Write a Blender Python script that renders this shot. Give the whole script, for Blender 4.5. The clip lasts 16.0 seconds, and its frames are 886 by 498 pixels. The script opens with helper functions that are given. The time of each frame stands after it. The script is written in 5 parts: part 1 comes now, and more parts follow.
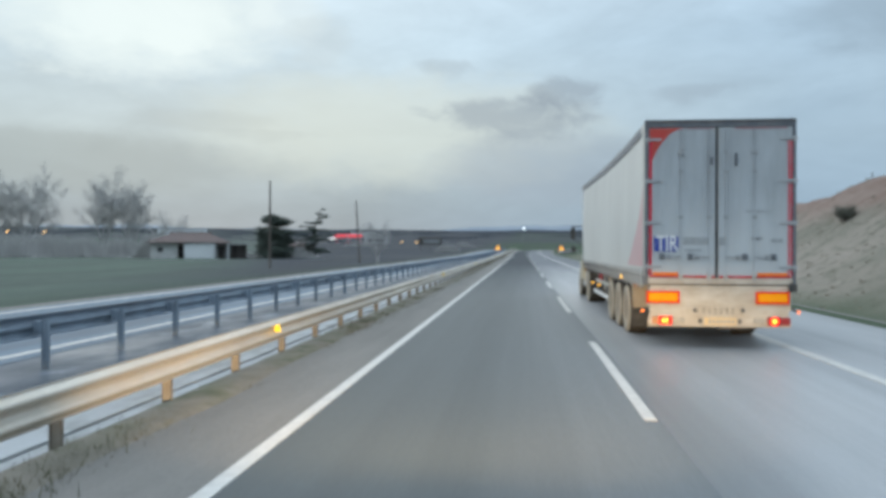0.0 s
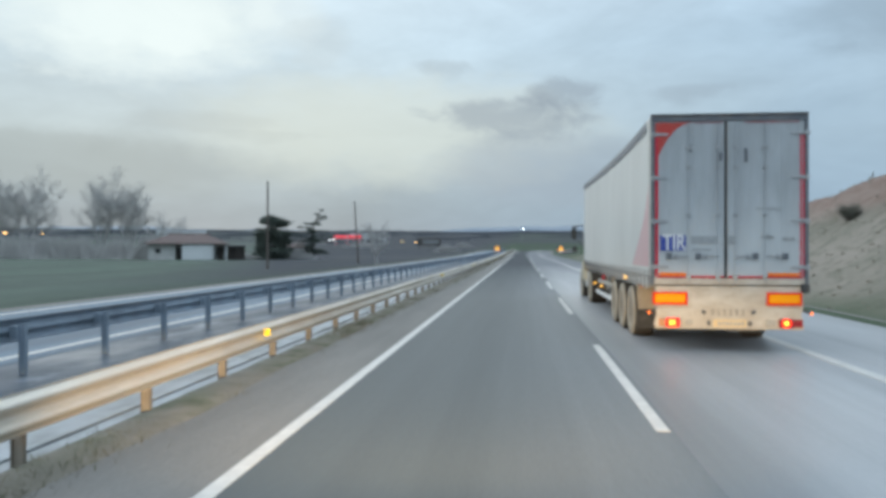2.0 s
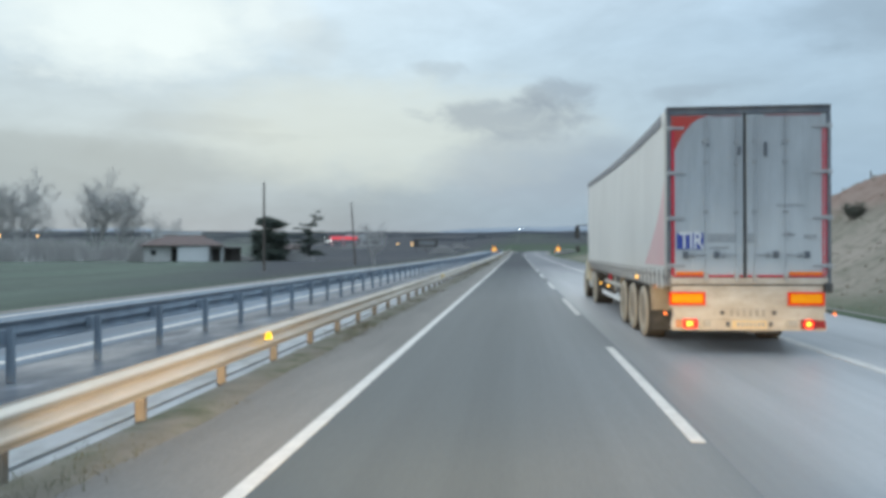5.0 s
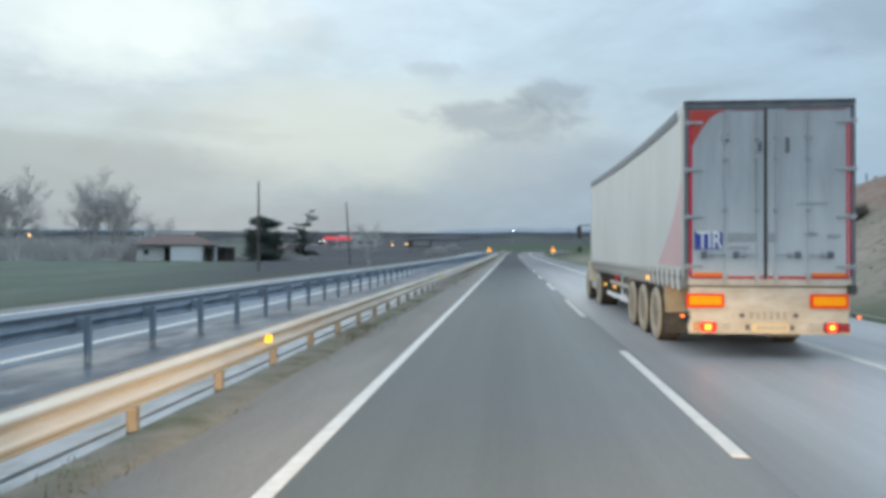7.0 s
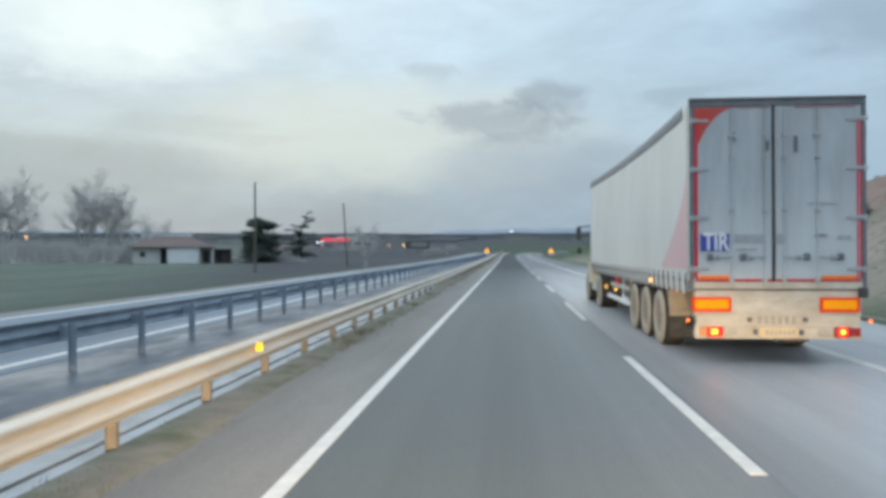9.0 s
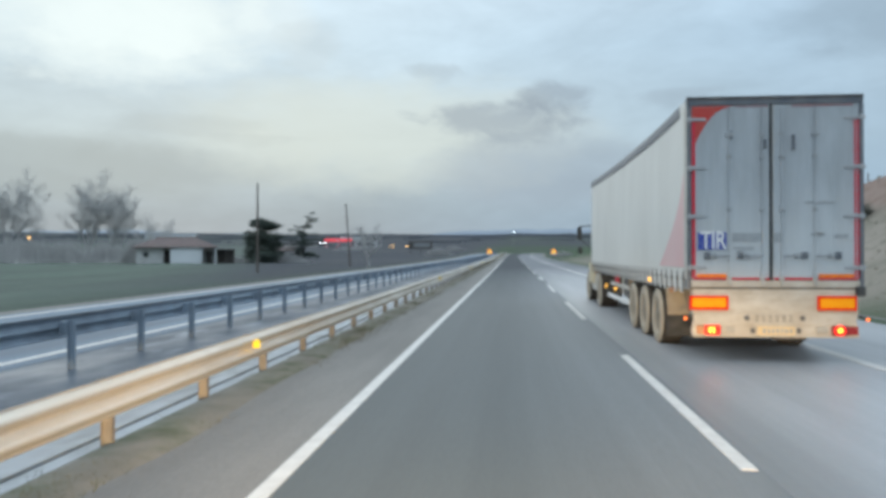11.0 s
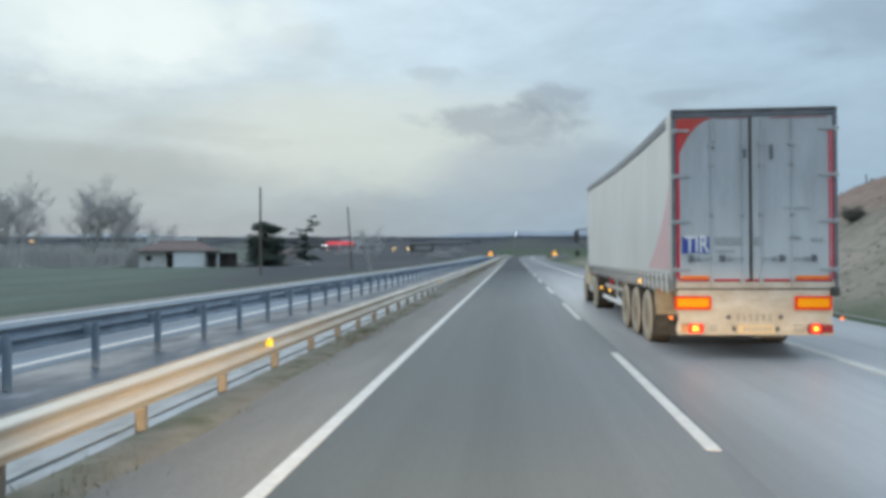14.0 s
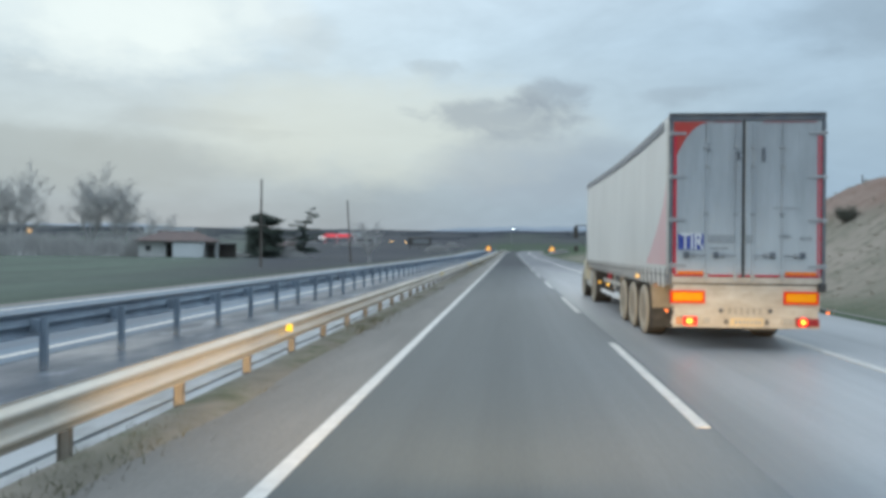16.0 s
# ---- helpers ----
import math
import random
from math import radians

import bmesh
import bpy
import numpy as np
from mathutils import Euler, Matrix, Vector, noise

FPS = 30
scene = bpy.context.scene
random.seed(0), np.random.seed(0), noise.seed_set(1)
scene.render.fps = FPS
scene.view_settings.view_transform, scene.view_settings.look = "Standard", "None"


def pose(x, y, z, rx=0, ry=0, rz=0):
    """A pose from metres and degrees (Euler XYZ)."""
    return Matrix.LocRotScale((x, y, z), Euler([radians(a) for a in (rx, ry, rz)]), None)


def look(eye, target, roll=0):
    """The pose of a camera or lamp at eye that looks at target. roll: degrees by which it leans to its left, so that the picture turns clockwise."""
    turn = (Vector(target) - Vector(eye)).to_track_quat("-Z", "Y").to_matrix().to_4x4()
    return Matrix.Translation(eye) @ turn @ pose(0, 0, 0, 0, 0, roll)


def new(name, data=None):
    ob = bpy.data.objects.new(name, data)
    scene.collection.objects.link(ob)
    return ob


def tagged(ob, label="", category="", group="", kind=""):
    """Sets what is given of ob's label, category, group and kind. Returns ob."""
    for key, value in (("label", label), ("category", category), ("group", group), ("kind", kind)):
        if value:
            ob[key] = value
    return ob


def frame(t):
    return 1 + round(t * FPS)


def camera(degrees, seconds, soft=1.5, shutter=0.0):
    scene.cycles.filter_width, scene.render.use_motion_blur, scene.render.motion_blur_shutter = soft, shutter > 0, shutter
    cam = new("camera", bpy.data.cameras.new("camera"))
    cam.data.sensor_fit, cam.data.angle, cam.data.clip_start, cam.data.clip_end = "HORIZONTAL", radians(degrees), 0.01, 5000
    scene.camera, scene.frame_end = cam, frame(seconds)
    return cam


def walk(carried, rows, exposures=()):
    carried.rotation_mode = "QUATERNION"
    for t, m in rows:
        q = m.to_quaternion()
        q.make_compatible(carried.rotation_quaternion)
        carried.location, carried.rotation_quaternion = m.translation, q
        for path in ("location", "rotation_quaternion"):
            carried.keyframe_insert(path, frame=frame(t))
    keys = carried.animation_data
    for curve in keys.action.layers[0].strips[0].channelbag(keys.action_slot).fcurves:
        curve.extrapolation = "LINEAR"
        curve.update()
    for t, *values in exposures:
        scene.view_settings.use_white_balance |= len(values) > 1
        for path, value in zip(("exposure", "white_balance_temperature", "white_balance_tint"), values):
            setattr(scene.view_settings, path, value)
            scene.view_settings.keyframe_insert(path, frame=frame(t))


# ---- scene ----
# Dusk on a wet dual carriageway, driving behind a curtain-sided lorry. x right, y along the road, z up;
# the origin lies on the road below the middle of the trailer's rear face.
cam = camera(61.6, 16.0, soft=4.0)
walk(cam, [
    (0.0, pose(-3.420, -13.360, 1.722, 89.99, -0.21, 6.07)),
    (0.5, pose(-3.397, -13.212, 1.638, 90.23, -0.50, 5.93)),
    (1.0, pose(-3.385, -13.091, 1.635, 90.25, -0.65, 5.95)),
    (1.5, pose(-3.450, -12.954, 1.677, 90.13, 0.06, 5.74)),
    (2.0, pose(-3.453, -12.845, 1.705, 90.05, -0.08, 6.01)),
    (2.5, pose(-3.543, -12.816, 1.674, 90.12, -0.26, 5.90)),
    (3.0, pose(-3.562, -12.663, 1.659, 90.17, -0.45, 5.85)),
    (3.5, pose(-3.658, -12.583, 1.649, 90.14, -0.48, 5.58)),
    (4.0, pose(-3.681, -12.519, 1.677, 90.14, 0.11, 5.75)),
    (6.5, pose(-3.877, -12.008, 1.677, 90.11, 0.10, 5.58)),
    (7.0, pose(-3.963, -11.852, 1.650, 90.17, -0.09, 5.22)),
    (7.5, pose(-3.911, -11.675, 1.652, 90.33, -0.07, 5.39)),
    (8.0, pose(-3.945, -11.550, 1.645, 90.27, -0.11, 5.25)),
    (8.5, pose(-4.015, -11.631, 1.604, 90.37, -0.18, 5.13)),
    (9.0, pose(-3.994, -11.476, 1.684, 90.25, 0.13, 5.05)),
    (11.5, pose(-3.908, -11.521, 1.643, 90.32, 0.05, 5.30)),
    (12.0, pose(-3.910, -11.605, 1.668, 90.34, 0.16, 5.22)),
    (12.5, pose(-3.928, -11.819, 1.707, 90.27, 0.62, 5.10)),
    (13.0, pose(-3.837, -11.913, 1.612, 90.37, 0.02, 5.39)),
    (13.5, pose(-3.850, -12.106, 1.630, 90.57, 0.13, 5.39)),
    (14.0, pose(-3.819, -12.217, 1.675, 90.49, 0.31, 5.39)),
    (14.5, pose(-3.953, -12.398, 1.683, 90.16, -0.27, 5.13)),
    (15.0, pose(-3.901, -12.443, 1.694, 90.31, 0.13, 5.37)),
    (15.5, pose(-3.915, -12.641, 1.632, 90.32, 0.10, 5.40)),
    (16.0, pose(-3.949, -12.871, 1.655, 90.03, -0.51, 5.16)),
], exposures=[(0.0, 0.03), (4.0, 0.05), (8.0, 0.08), (12.0, 0.05), (14.5, 0.0), (16.0, 0.02)])

# ---- sky, sun, headlamps ----
SUN_AZ, SUN_EL = -26.0, 17.0


def node(tree, kind, **values):
    n = tree.nodes.new(kind)
    for key, value in values.items():
        if key in n.inputs:
            n.inputs[key].default_value = value
    return n


def calc(tree, op, a, b=0.0, c=0.0):
    """A math node; a, b, c are sockets or numbers."""
    n = tree.nodes.new("ShaderNodeMath")
    n.operation = op
    for i, v in enumerate((a, b, c)):
        if isinstance(v, (int, float)):
            n.inputs[i].default_value = v
        else:
            tree.links.new(v, n.inputs[i])
    return n.outputs[0]


def mix(tree, factor, a, b):
    """Colour a turned into b by factor."""
    n = tree.nodes.new("ShaderNodeMix")
    n.data_type = "RGBA"
    for s, v in ((n.inputs[0], factor), (n.inputs[6], a), (n.inputs[7], b)):
        if isinstance(v, (int, float)):
            s.default_value = v
        elif isinstance(v, tuple):
            s.default_value = (*v, 1.0) if len(v) == 3 else v
        else:
            tree.links.new(v, s)
    return n.outputs[2]


def ramp(tree, factor, stops):
    n = tree.nodes.new("ShaderNodeValToRGB")
    e = n.color_ramp.elements
    while len(e) < len(stops):
        e.new(0.5)
    for el, (p, c) in zip(e, stops):
        el.position, el.color = p, (*c, 1.0)
    tree.links.new(factor, n.inputs[0])
    return n.outputs[0]


def make_world():
    """A clouded evening sky: a clear sky far above, cloud layers in front of it, thinnest before the low sun."""
    w = bpy.data.worlds.new("world")
    scene.world = w
    w.use_nodes = True
    t = w.node_tree
    t.nodes.clear()
    out = t.nodes.new("ShaderNodeOutputWorld")
    bg = t.nodes.new("ShaderNodeBackground")
    t.links.new(bg.outputs[0], out.inputs[0])
    sky = t.nodes.new("ShaderNodeTexSky")
    sky.sky_type, sky.sun_disc = "NISHITA", False
    sky.sun_elevation, sky.sun_rotation = radians(SUN_EL), radians(SUN_AZ)
    co = t.nodes.new("ShaderNodeTexCoord")
    sep = t.nodes.new("ShaderNodeSeparateXYZ")
    t.links.new(co.outputs["Generated"], sep.inputs[0])
    x, y, z = sep.outputs
    az = calc(t, "MULTIPLY", calc(t, "ARCTAN2", x, y), 57.2958)
    el = calc(t, "MULTIPLY", calc(t, "ARCSINE", z), 57.2958)

    def cloud_noise(sx, sy, scale, detail, rough, warp, shift):
        v = t.nodes.new("ShaderNodeCombineXYZ")
        t.links.new(calc(t, "MULTIPLY", az, sx), v.inputs[0])
        t.links.new(calc(t, "MULTIPLY", el, sy), v.inputs[1])
        v.inputs[2].default_value = shift
        n = node(t, "ShaderNodeTexNoise", Scale=scale, Detail=detail, Roughness=rough, Distortion=warp)
        t.links.new(v.outputs[0], n.inputs["Vector"])
        return n.outputs["Fac"]

    big = cloud_noise(0.035, 0.10, 1.0, 5.0, 0.55, 0.4, 3.1)
    fine = cloud_noise(0.11, 0.26, 1.0, 6.0, 0.6, 0.6, 8.4)
    wisp = cloud_noise(0.22, 0.75, 1.0, 7.0, 0.65, 0.3, 1.7)
    puff = cloud_noise(0.34, 0.62, 1.0, 8.0, 0.62, 0.5, 21.3)
    sway = calc(t, "SUBTRACT", cloud_noise(0.20, 0.42, 1.0, 7.0, 0.62, 0.0, 5.5), 0.5)
    heave = calc(t, "SUBTRACT", cloud_noise(0.24, 0.50, 1.0, 7.0, 0.62, 0.0, 15.5), 0.5)

    def blob(a0, e0, sa, se, ragged):
        """A soft patch of cloud about a0, e0 degrees, with a ragged rim."""
        da = calc(t, "DIVIDE", calc(t, "SUBTRACT", calc(t, "ADD", az, calc(t, "MULTIPLY", sway, ragged * sa * 0.55)), a0), sa)
        de = calc(t, "DIVIDE", calc(t, "SUBTRACT", calc(t, "ADD", el, calc(t, "MULTIPLY", heave, ragged * se * 0.9)), e0), se)
        d = calc(t, "ADD", calc(t, "MULTIPLY", da, da), calc(t, "MULTIPLY", de, de))
        d = calc(t, "ADD", d, calc(t, "MULTIPLY", calc(t, "SUBTRACT", fine, 0.5), ragged))
        n = t.nodes.new("ShaderNodeMapRange")
        n.interpolation_type = "SMOOTHSTEP"
        t.links.new(d, n.inputs[0])
        for i, v in enumerate((0.1, 1.6, 1.0, 0.0)):
            n.inputs[1 + i].default_value = v
        return n.outputs[0]

    up = calc(t, "DIVIDE", el, 90.0)
    grey = ramp(t, up, [(0.0, (0.315, 0.39, 0.46)), (0.035, (0.37, 0.45, 0.50)), (0.09, (0.52, 0.615, 0.64)),
                        (0.17, (0.585, 0.725, 0.81)), (0.4, (1.10, 1.30, 1.45)), (1.0, (1.60, 1.88, 2.12))])
    # towards the right, away from the sun, the layer turns blue-grey
    turn = t.nodes.new("ShaderNodeMapRange")
    t.links.new(az, turn.inputs[0])
    for i, v in enumerate((-14.0, 20.0, 0.0, 1.0)):
        turn.inputs[1 + i].default_value = v
    grey = mix(t, calc(t, "MULTIPLY", turn.outputs[0], 0.75), grey, mix(t, 0.5, grey, (0.28, 0.49, 0.74)))
    # uneven layers
    lump = calc(t, "ADD", 0.42, calc(t, "ADD", calc(t, "MULTIPLY", big, 0.64), calc(t, "ADD", calc(t, "MULTIPLY", fine, 0.34), calc(t, "MULTIPLY", wisp, 0.18))))
    both = t.nodes.new("ShaderNodeVectorMath")
    both.operation = "SCALE"
    t.links.new(grey, both.inputs[0])
    t.links.new(lump, both.inputs["Scale"])
    c = both.outputs[0]
    # thin bright cloud before the sun, a paler yellowish band below it, darker ragged clouds
    c = mix(t, calc(t, "MULTIPLY", blob(-9.5, 9.0, 14.5, 4.2, 0.9), 0.66), c, (0.70, 0.765, 0.705))
    c = mix(t, calc(t, "MULTIPLY", blob(-29.0, 16.3, 10.0, 4.6, 1.3), 0.95), c, (0.82, 0.935, 0.94))
    c = mix(t, calc(t, "MULTIPLY", blob(-18.0, 17.3, 3.0, 2.8, 1.4), 0.6), c, (0.79, 0.90, 0.92))
    c = mix(t, calc(t, "MULTIPLY", blob(-33.0, 6.0, 15.0, 2.2, 0.8), 0.5), c, (0.36, 0.42, 0.43))
    c = mix(t, calc(t, "MULTIPLY", blob(-24.0, 9.3, 5.0, 0.8, 1.3), 0.25), c, (0.42, 0.48, 0.49))
    c = mix(t, calc(t, "MULTIPLY", blob(2.0, 6.2, 9.0, 2.6, 1.0), 0.55), c, (0.35, 0.425, 0.505))

    def dark_cloud(a0, e0, sa, s_top, s_base, strength, colour):
        """A cloud with a bumpy, rather crisp top and a base that melts away."""
        da = calc(t, "DIVIDE", calc(t, "SUBTRACT", calc(t, "ADD", az, calc(t, "MULTIPLY", sway, sa * 0.9)), a0), sa)
        de = calc(t, "SUBTRACT", calc(t, "ADD", el, calc(t, "MULTIPLY", heave, s_top * 1.2)), e0)
        de = calc(t, "ADD", calc(t, "DIVIDE", calc(t, "MAXIMUM", de, 0.0), s_top), calc(t, "DIVIDE", calc(t, "MINIMUM", de, 0.0), s_base))
        d = calc(t, "ADD", calc(t, "MULTIPLY", da, da), calc(t, "MULTIPLY", de, de))
        d = calc(t, "ADD", d, calc(t, "MULTIPLY", calc(t, "SUBTRACT", puff, 0.5), 3.0))
        n = t.nodes.new("ShaderNodeMapRange")
        n.interpolation_type = "SMOOTHSTEP"
        t.links.new(d, n.inputs[0])
        for i, v in enumerate((0.1, 1.5, strength, 0.0)):
            n.inputs[1 + i].default_value = v
        return mix(t, n.outputs[0], c, colour)

    c = dark_cloud(-0.3, 10.5, 6.2, 1.1, 2.4, 0.62, (0.315, 0.38, 0.445))
    c = dark_cloud(3.0, 11.8, 3.2, 1.1, 1.8, 0.58, (0.30, 0.365, 0.43))
    c = dark_cloud(12.0, 11.6, 3.6, 0.4, 0.9, 0.3, (0.31, 0.38, 0.45))
    c = dark_cloud(-6.0, 13.9, 2.6, 0.5, 0.9, 0.35, (0.40, 0.47, 0.51))
    c = dark_cloud(-34.0, 7.4, 9.5, 0.55, 2.6, 0.34, (0.40, 0.465, 0.47))
    c = dark_cloud(-20.0, 8.6, 4.0, 0.25, 0.7, 0.22, (0.44, 0.50, 0.50))
    c = dark_cloud(-15.8, 15.6, 2.4, 1.6, 2.2, 0.30, (0.58, 0.66, 0.68))
    c = dark_cloud(-28.5, 15.6, 5.6, 3.0, 1.5, 0.60, (0.87, 0.985, 0.985))
    c = dark_cloud(-19.6, 16.9, 1.5, 1.5, 0.9, 0.55, (0.84, 0.955, 0.965))
    c = mix(t, calc(t, "MULTIPLY", blob(26.0, 15.5, 7.0, 2.8, 1.4), 0.55), c, (0.30, 0.40, 0.49))
    c = mix(t, calc(t, "MULTIPLY", blob(23.0, 7.5, 9.0, 3.6, 0.8), 0.38), c, (0.31, 0.435, 0.555))
    # a little of the clear sky's own colour shows through everywhere
    glow = t.nodes.new("ShaderNodeVectorMath")
    glow.operation = "SCALE"
    t.links.new(sky.outputs[0], glow.inputs[0])
    glow.inputs["Scale"].default_value = 0.03
    c = mix(t, 0.06, c, glow.outputs[0])
    t.links.new(c, bg.inputs[0])
    bg.inputs[1].default_value = 1.0


make_world()
sun = new("sun", bpy.data.lights.new("sun", "SUN"))
sun.data.energy, sun.data.angle, sun.data.color = 0.5, radians(70), (1.0, 0.95, 0.88)
sun.matrix_world = look((0, 0, 0), (-math.sin(radians(SUN_AZ)), -math.cos(radians(SUN_AZ)), -math.tan(radians(SUN_EL))))

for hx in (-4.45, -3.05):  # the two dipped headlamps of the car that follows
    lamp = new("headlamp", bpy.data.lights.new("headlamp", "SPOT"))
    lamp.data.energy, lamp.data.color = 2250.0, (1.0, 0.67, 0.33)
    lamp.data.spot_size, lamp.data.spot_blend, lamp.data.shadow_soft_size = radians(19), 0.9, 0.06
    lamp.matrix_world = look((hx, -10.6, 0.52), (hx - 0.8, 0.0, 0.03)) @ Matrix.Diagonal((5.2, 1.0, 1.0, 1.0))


# ---- materials ----
def material(name, colour, rough=0.7, metal=0.0, colour2=None, scale=3.0, amount=0.5, fine=0.0, bump=0.0, bump_scale=60.0,
             stretch=(1, 1, 1), rough_var=0.0, coat=0.0, spec=0.5, per_object=0.0, glow=None, glow_strength=1.0, third=None, third_scale=0.6, third_at=0.6, streaks=0.0, ahead=None, across=None, low_light=None):
    """A surface with patches of colour2, fine grain and relief, all at sizes in metres."""
    m = bpy.data.materials.new(name)
    m.use_nodes = True
    t = m.node_tree
    b = t.nodes["Principled BSDF"]
    b.inputs["Roughness"].default_value, b.inputs["Metallic"].default_value = rough, metal
    b.inputs["Coat Weight"].default_value, b.inputs["Specular IOR Level"].default_value = coat, spec
    geo = t.nodes.new("ShaderNodeNewGeometry")
    mapping = t.nodes.new("ShaderNodeMapping")
    mapping.inputs["Scale"].default_value = stretch
    t.links.new(geo.outputs["Position"], mapping.inputs[0])

    def grain(s, detail=5.0, rough_n=0.6):
        n = node(t, "ShaderNodeTexNoise", Scale=s, Detail=detail, Roughness=rough_n)
        t.links.new(mapping.outputs[0], n.inputs["Vector"])
        return n.outputs["Fac"]

    c = t.nodes.new("ShaderNodeRGB")
    c.outputs[0].default_value = (*colour, 1.0)
    c = c.outputs[0]
    if third:
        n = ramp(t, grain(third_scale), [(third_at - 0.08, (0, 0, 0)), (third_at + 0.08, (1, 1, 1))])
        c = mix(t, n, c, third)
    if ahead:  # darker and rougher further along the road
        k = t.nodes.new("ShaderNodeSeparateXYZ")
        t.links.new(geo.outputs["Position"], k.inputs[0])
        n = t.nodes.new("ShaderNodeMapRange")
        t.links.new(k.outputs[1], n.inputs[0])
        n.inputs[1].default_value, n.inputs[2].default_value = 14.0, 70.0
        t.links.new(calc(t, "ADD", rough, calc(t, "MULTIPLY", n.outputs[0], 0.35)), b.inputs["Roughness"])
        ahead_mix = n.outputs[0]
    if colour2:
        n = ramp(t, grain(scale), [(0.35, (0, 0, 0)), (0.68, (1, 1, 1))])
        c = mix(t, calc(t, "MULTIPLY", n, amount), c, colour2)
        if rough_var and not ahead:
            t.links.new(calc(t, "ADD", rough, calc(t, "MULTIPLY", n, rough_var)), b.inputs["Roughness"])
    if across:  # blends into a second tone towards the lane beside it
        k = t.nodes.new("ShaderNodeSeparateXYZ")
        t.links.new(geo.outputs["Position"], k.inputs[0])
        n = t.nodes.new("ShaderNodeMapRange")
        n.interpolation_type = "SMOOTHSTEP"
        t.links.new(calc(t, "ADD", k.outputs[0], calc(t, "MULTIPLY", grain(0.4), 1.2)), n.inputs[0])
        n.inputs[1].default_value, n.inputs[2].default_value = across[1] + 0.6, across[2] + 0.6
        c = mix(t, n.outputs[0], c, across[0])
    if ahead:
        c = mix(t, ahead_mix, c, ahead)
    if low_light:  # light on the lower part, put into the colour up to a ragged height
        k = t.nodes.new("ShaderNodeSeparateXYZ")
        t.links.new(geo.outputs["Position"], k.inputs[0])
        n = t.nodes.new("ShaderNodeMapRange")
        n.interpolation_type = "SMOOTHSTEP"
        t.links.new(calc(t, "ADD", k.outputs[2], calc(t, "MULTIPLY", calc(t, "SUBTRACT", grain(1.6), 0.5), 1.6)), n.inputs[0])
        for i, v in enumerate((low_light[1], low_light[2], 0.75, 0.0)):
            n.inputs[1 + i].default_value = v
        c = mix(t, calc(t, "MULTIPLY", n.outputs[0], calc(t, "ADD", 0.55, calc(t, "MULTIPLY", grain(9.0), 0.7))), c, low_light[0])
    if fine:
        n = grain(70.0, 3.0)
        k = t.nodes.new("ShaderNodeVectorMath")
        k.operation = "SCALE"
        t.links.new(c, k.inputs[0])
        t.links.new(calc(t, "ADD", 1.0 - fine * 0.5, calc(t, "MULTIPLY", n, fine)), k.inputs["Scale"])
        c = k.outputs[0]
    if streaks:  # long faint tracks along the road
        mp = t.nodes.new("ShaderNodeMapping")
        mp.inputs["Scale"].default_value = (2.6, 0.035, 1.0)
        t.links.new(geo.outputs["Position"], mp.inputs[0])
        n = node(t, "ShaderNodeTexNoise", Scale=1.0, Detail=4.0, Roughness=0.65)
        t.links.new(mp.outputs[0], n.inputs["Vector"])
        k = t.nodes.new("ShaderNodeVectorMath")
        k.operation = "SCALE"
        t.links.new(c, k.inputs[0])
        t.links.new(calc(t, "ADD", 1.0 - streaks * 0.5, calc(t, "MULTIPLY", n.outputs["Fac"], streaks)), k.inputs["Scale"])
        c = k.outputs[0]
    if per_object:
        info = t.nodes.new("ShaderNodeObjectInfo")
        k = t.nodes.new("ShaderNodeVectorMath")
        k.operation = "SCALE"
        t.links.new(c, k.inputs[0])
        t.links.new(calc(t, "ADD", 1.0 - per_object * 0.5, calc(t, "MULTIPLY", info.outputs["Random"], per_object)), k.inputs["Scale"])
        c = k.outputs[0]
    t.links.new(c, b.inputs["Base Color"])
    if bump:
        n = t.nodes.new("ShaderNodeBump")
        n.inputs["Strength"].default_value, n.inputs["Distance"].default_value = min(1.0, bump * 20), bump
        t.links.new(grain(bump_scale, 4.0), n.inputs["Height"])
        t.links.new(n.outputs[0], b.inputs["Normal"])
    if glow:
        b.inputs["Emission Color"].default_value = (*glow, 1.0)
        b.inputs["Emission Strength"].default_value = glow_strength
    return m


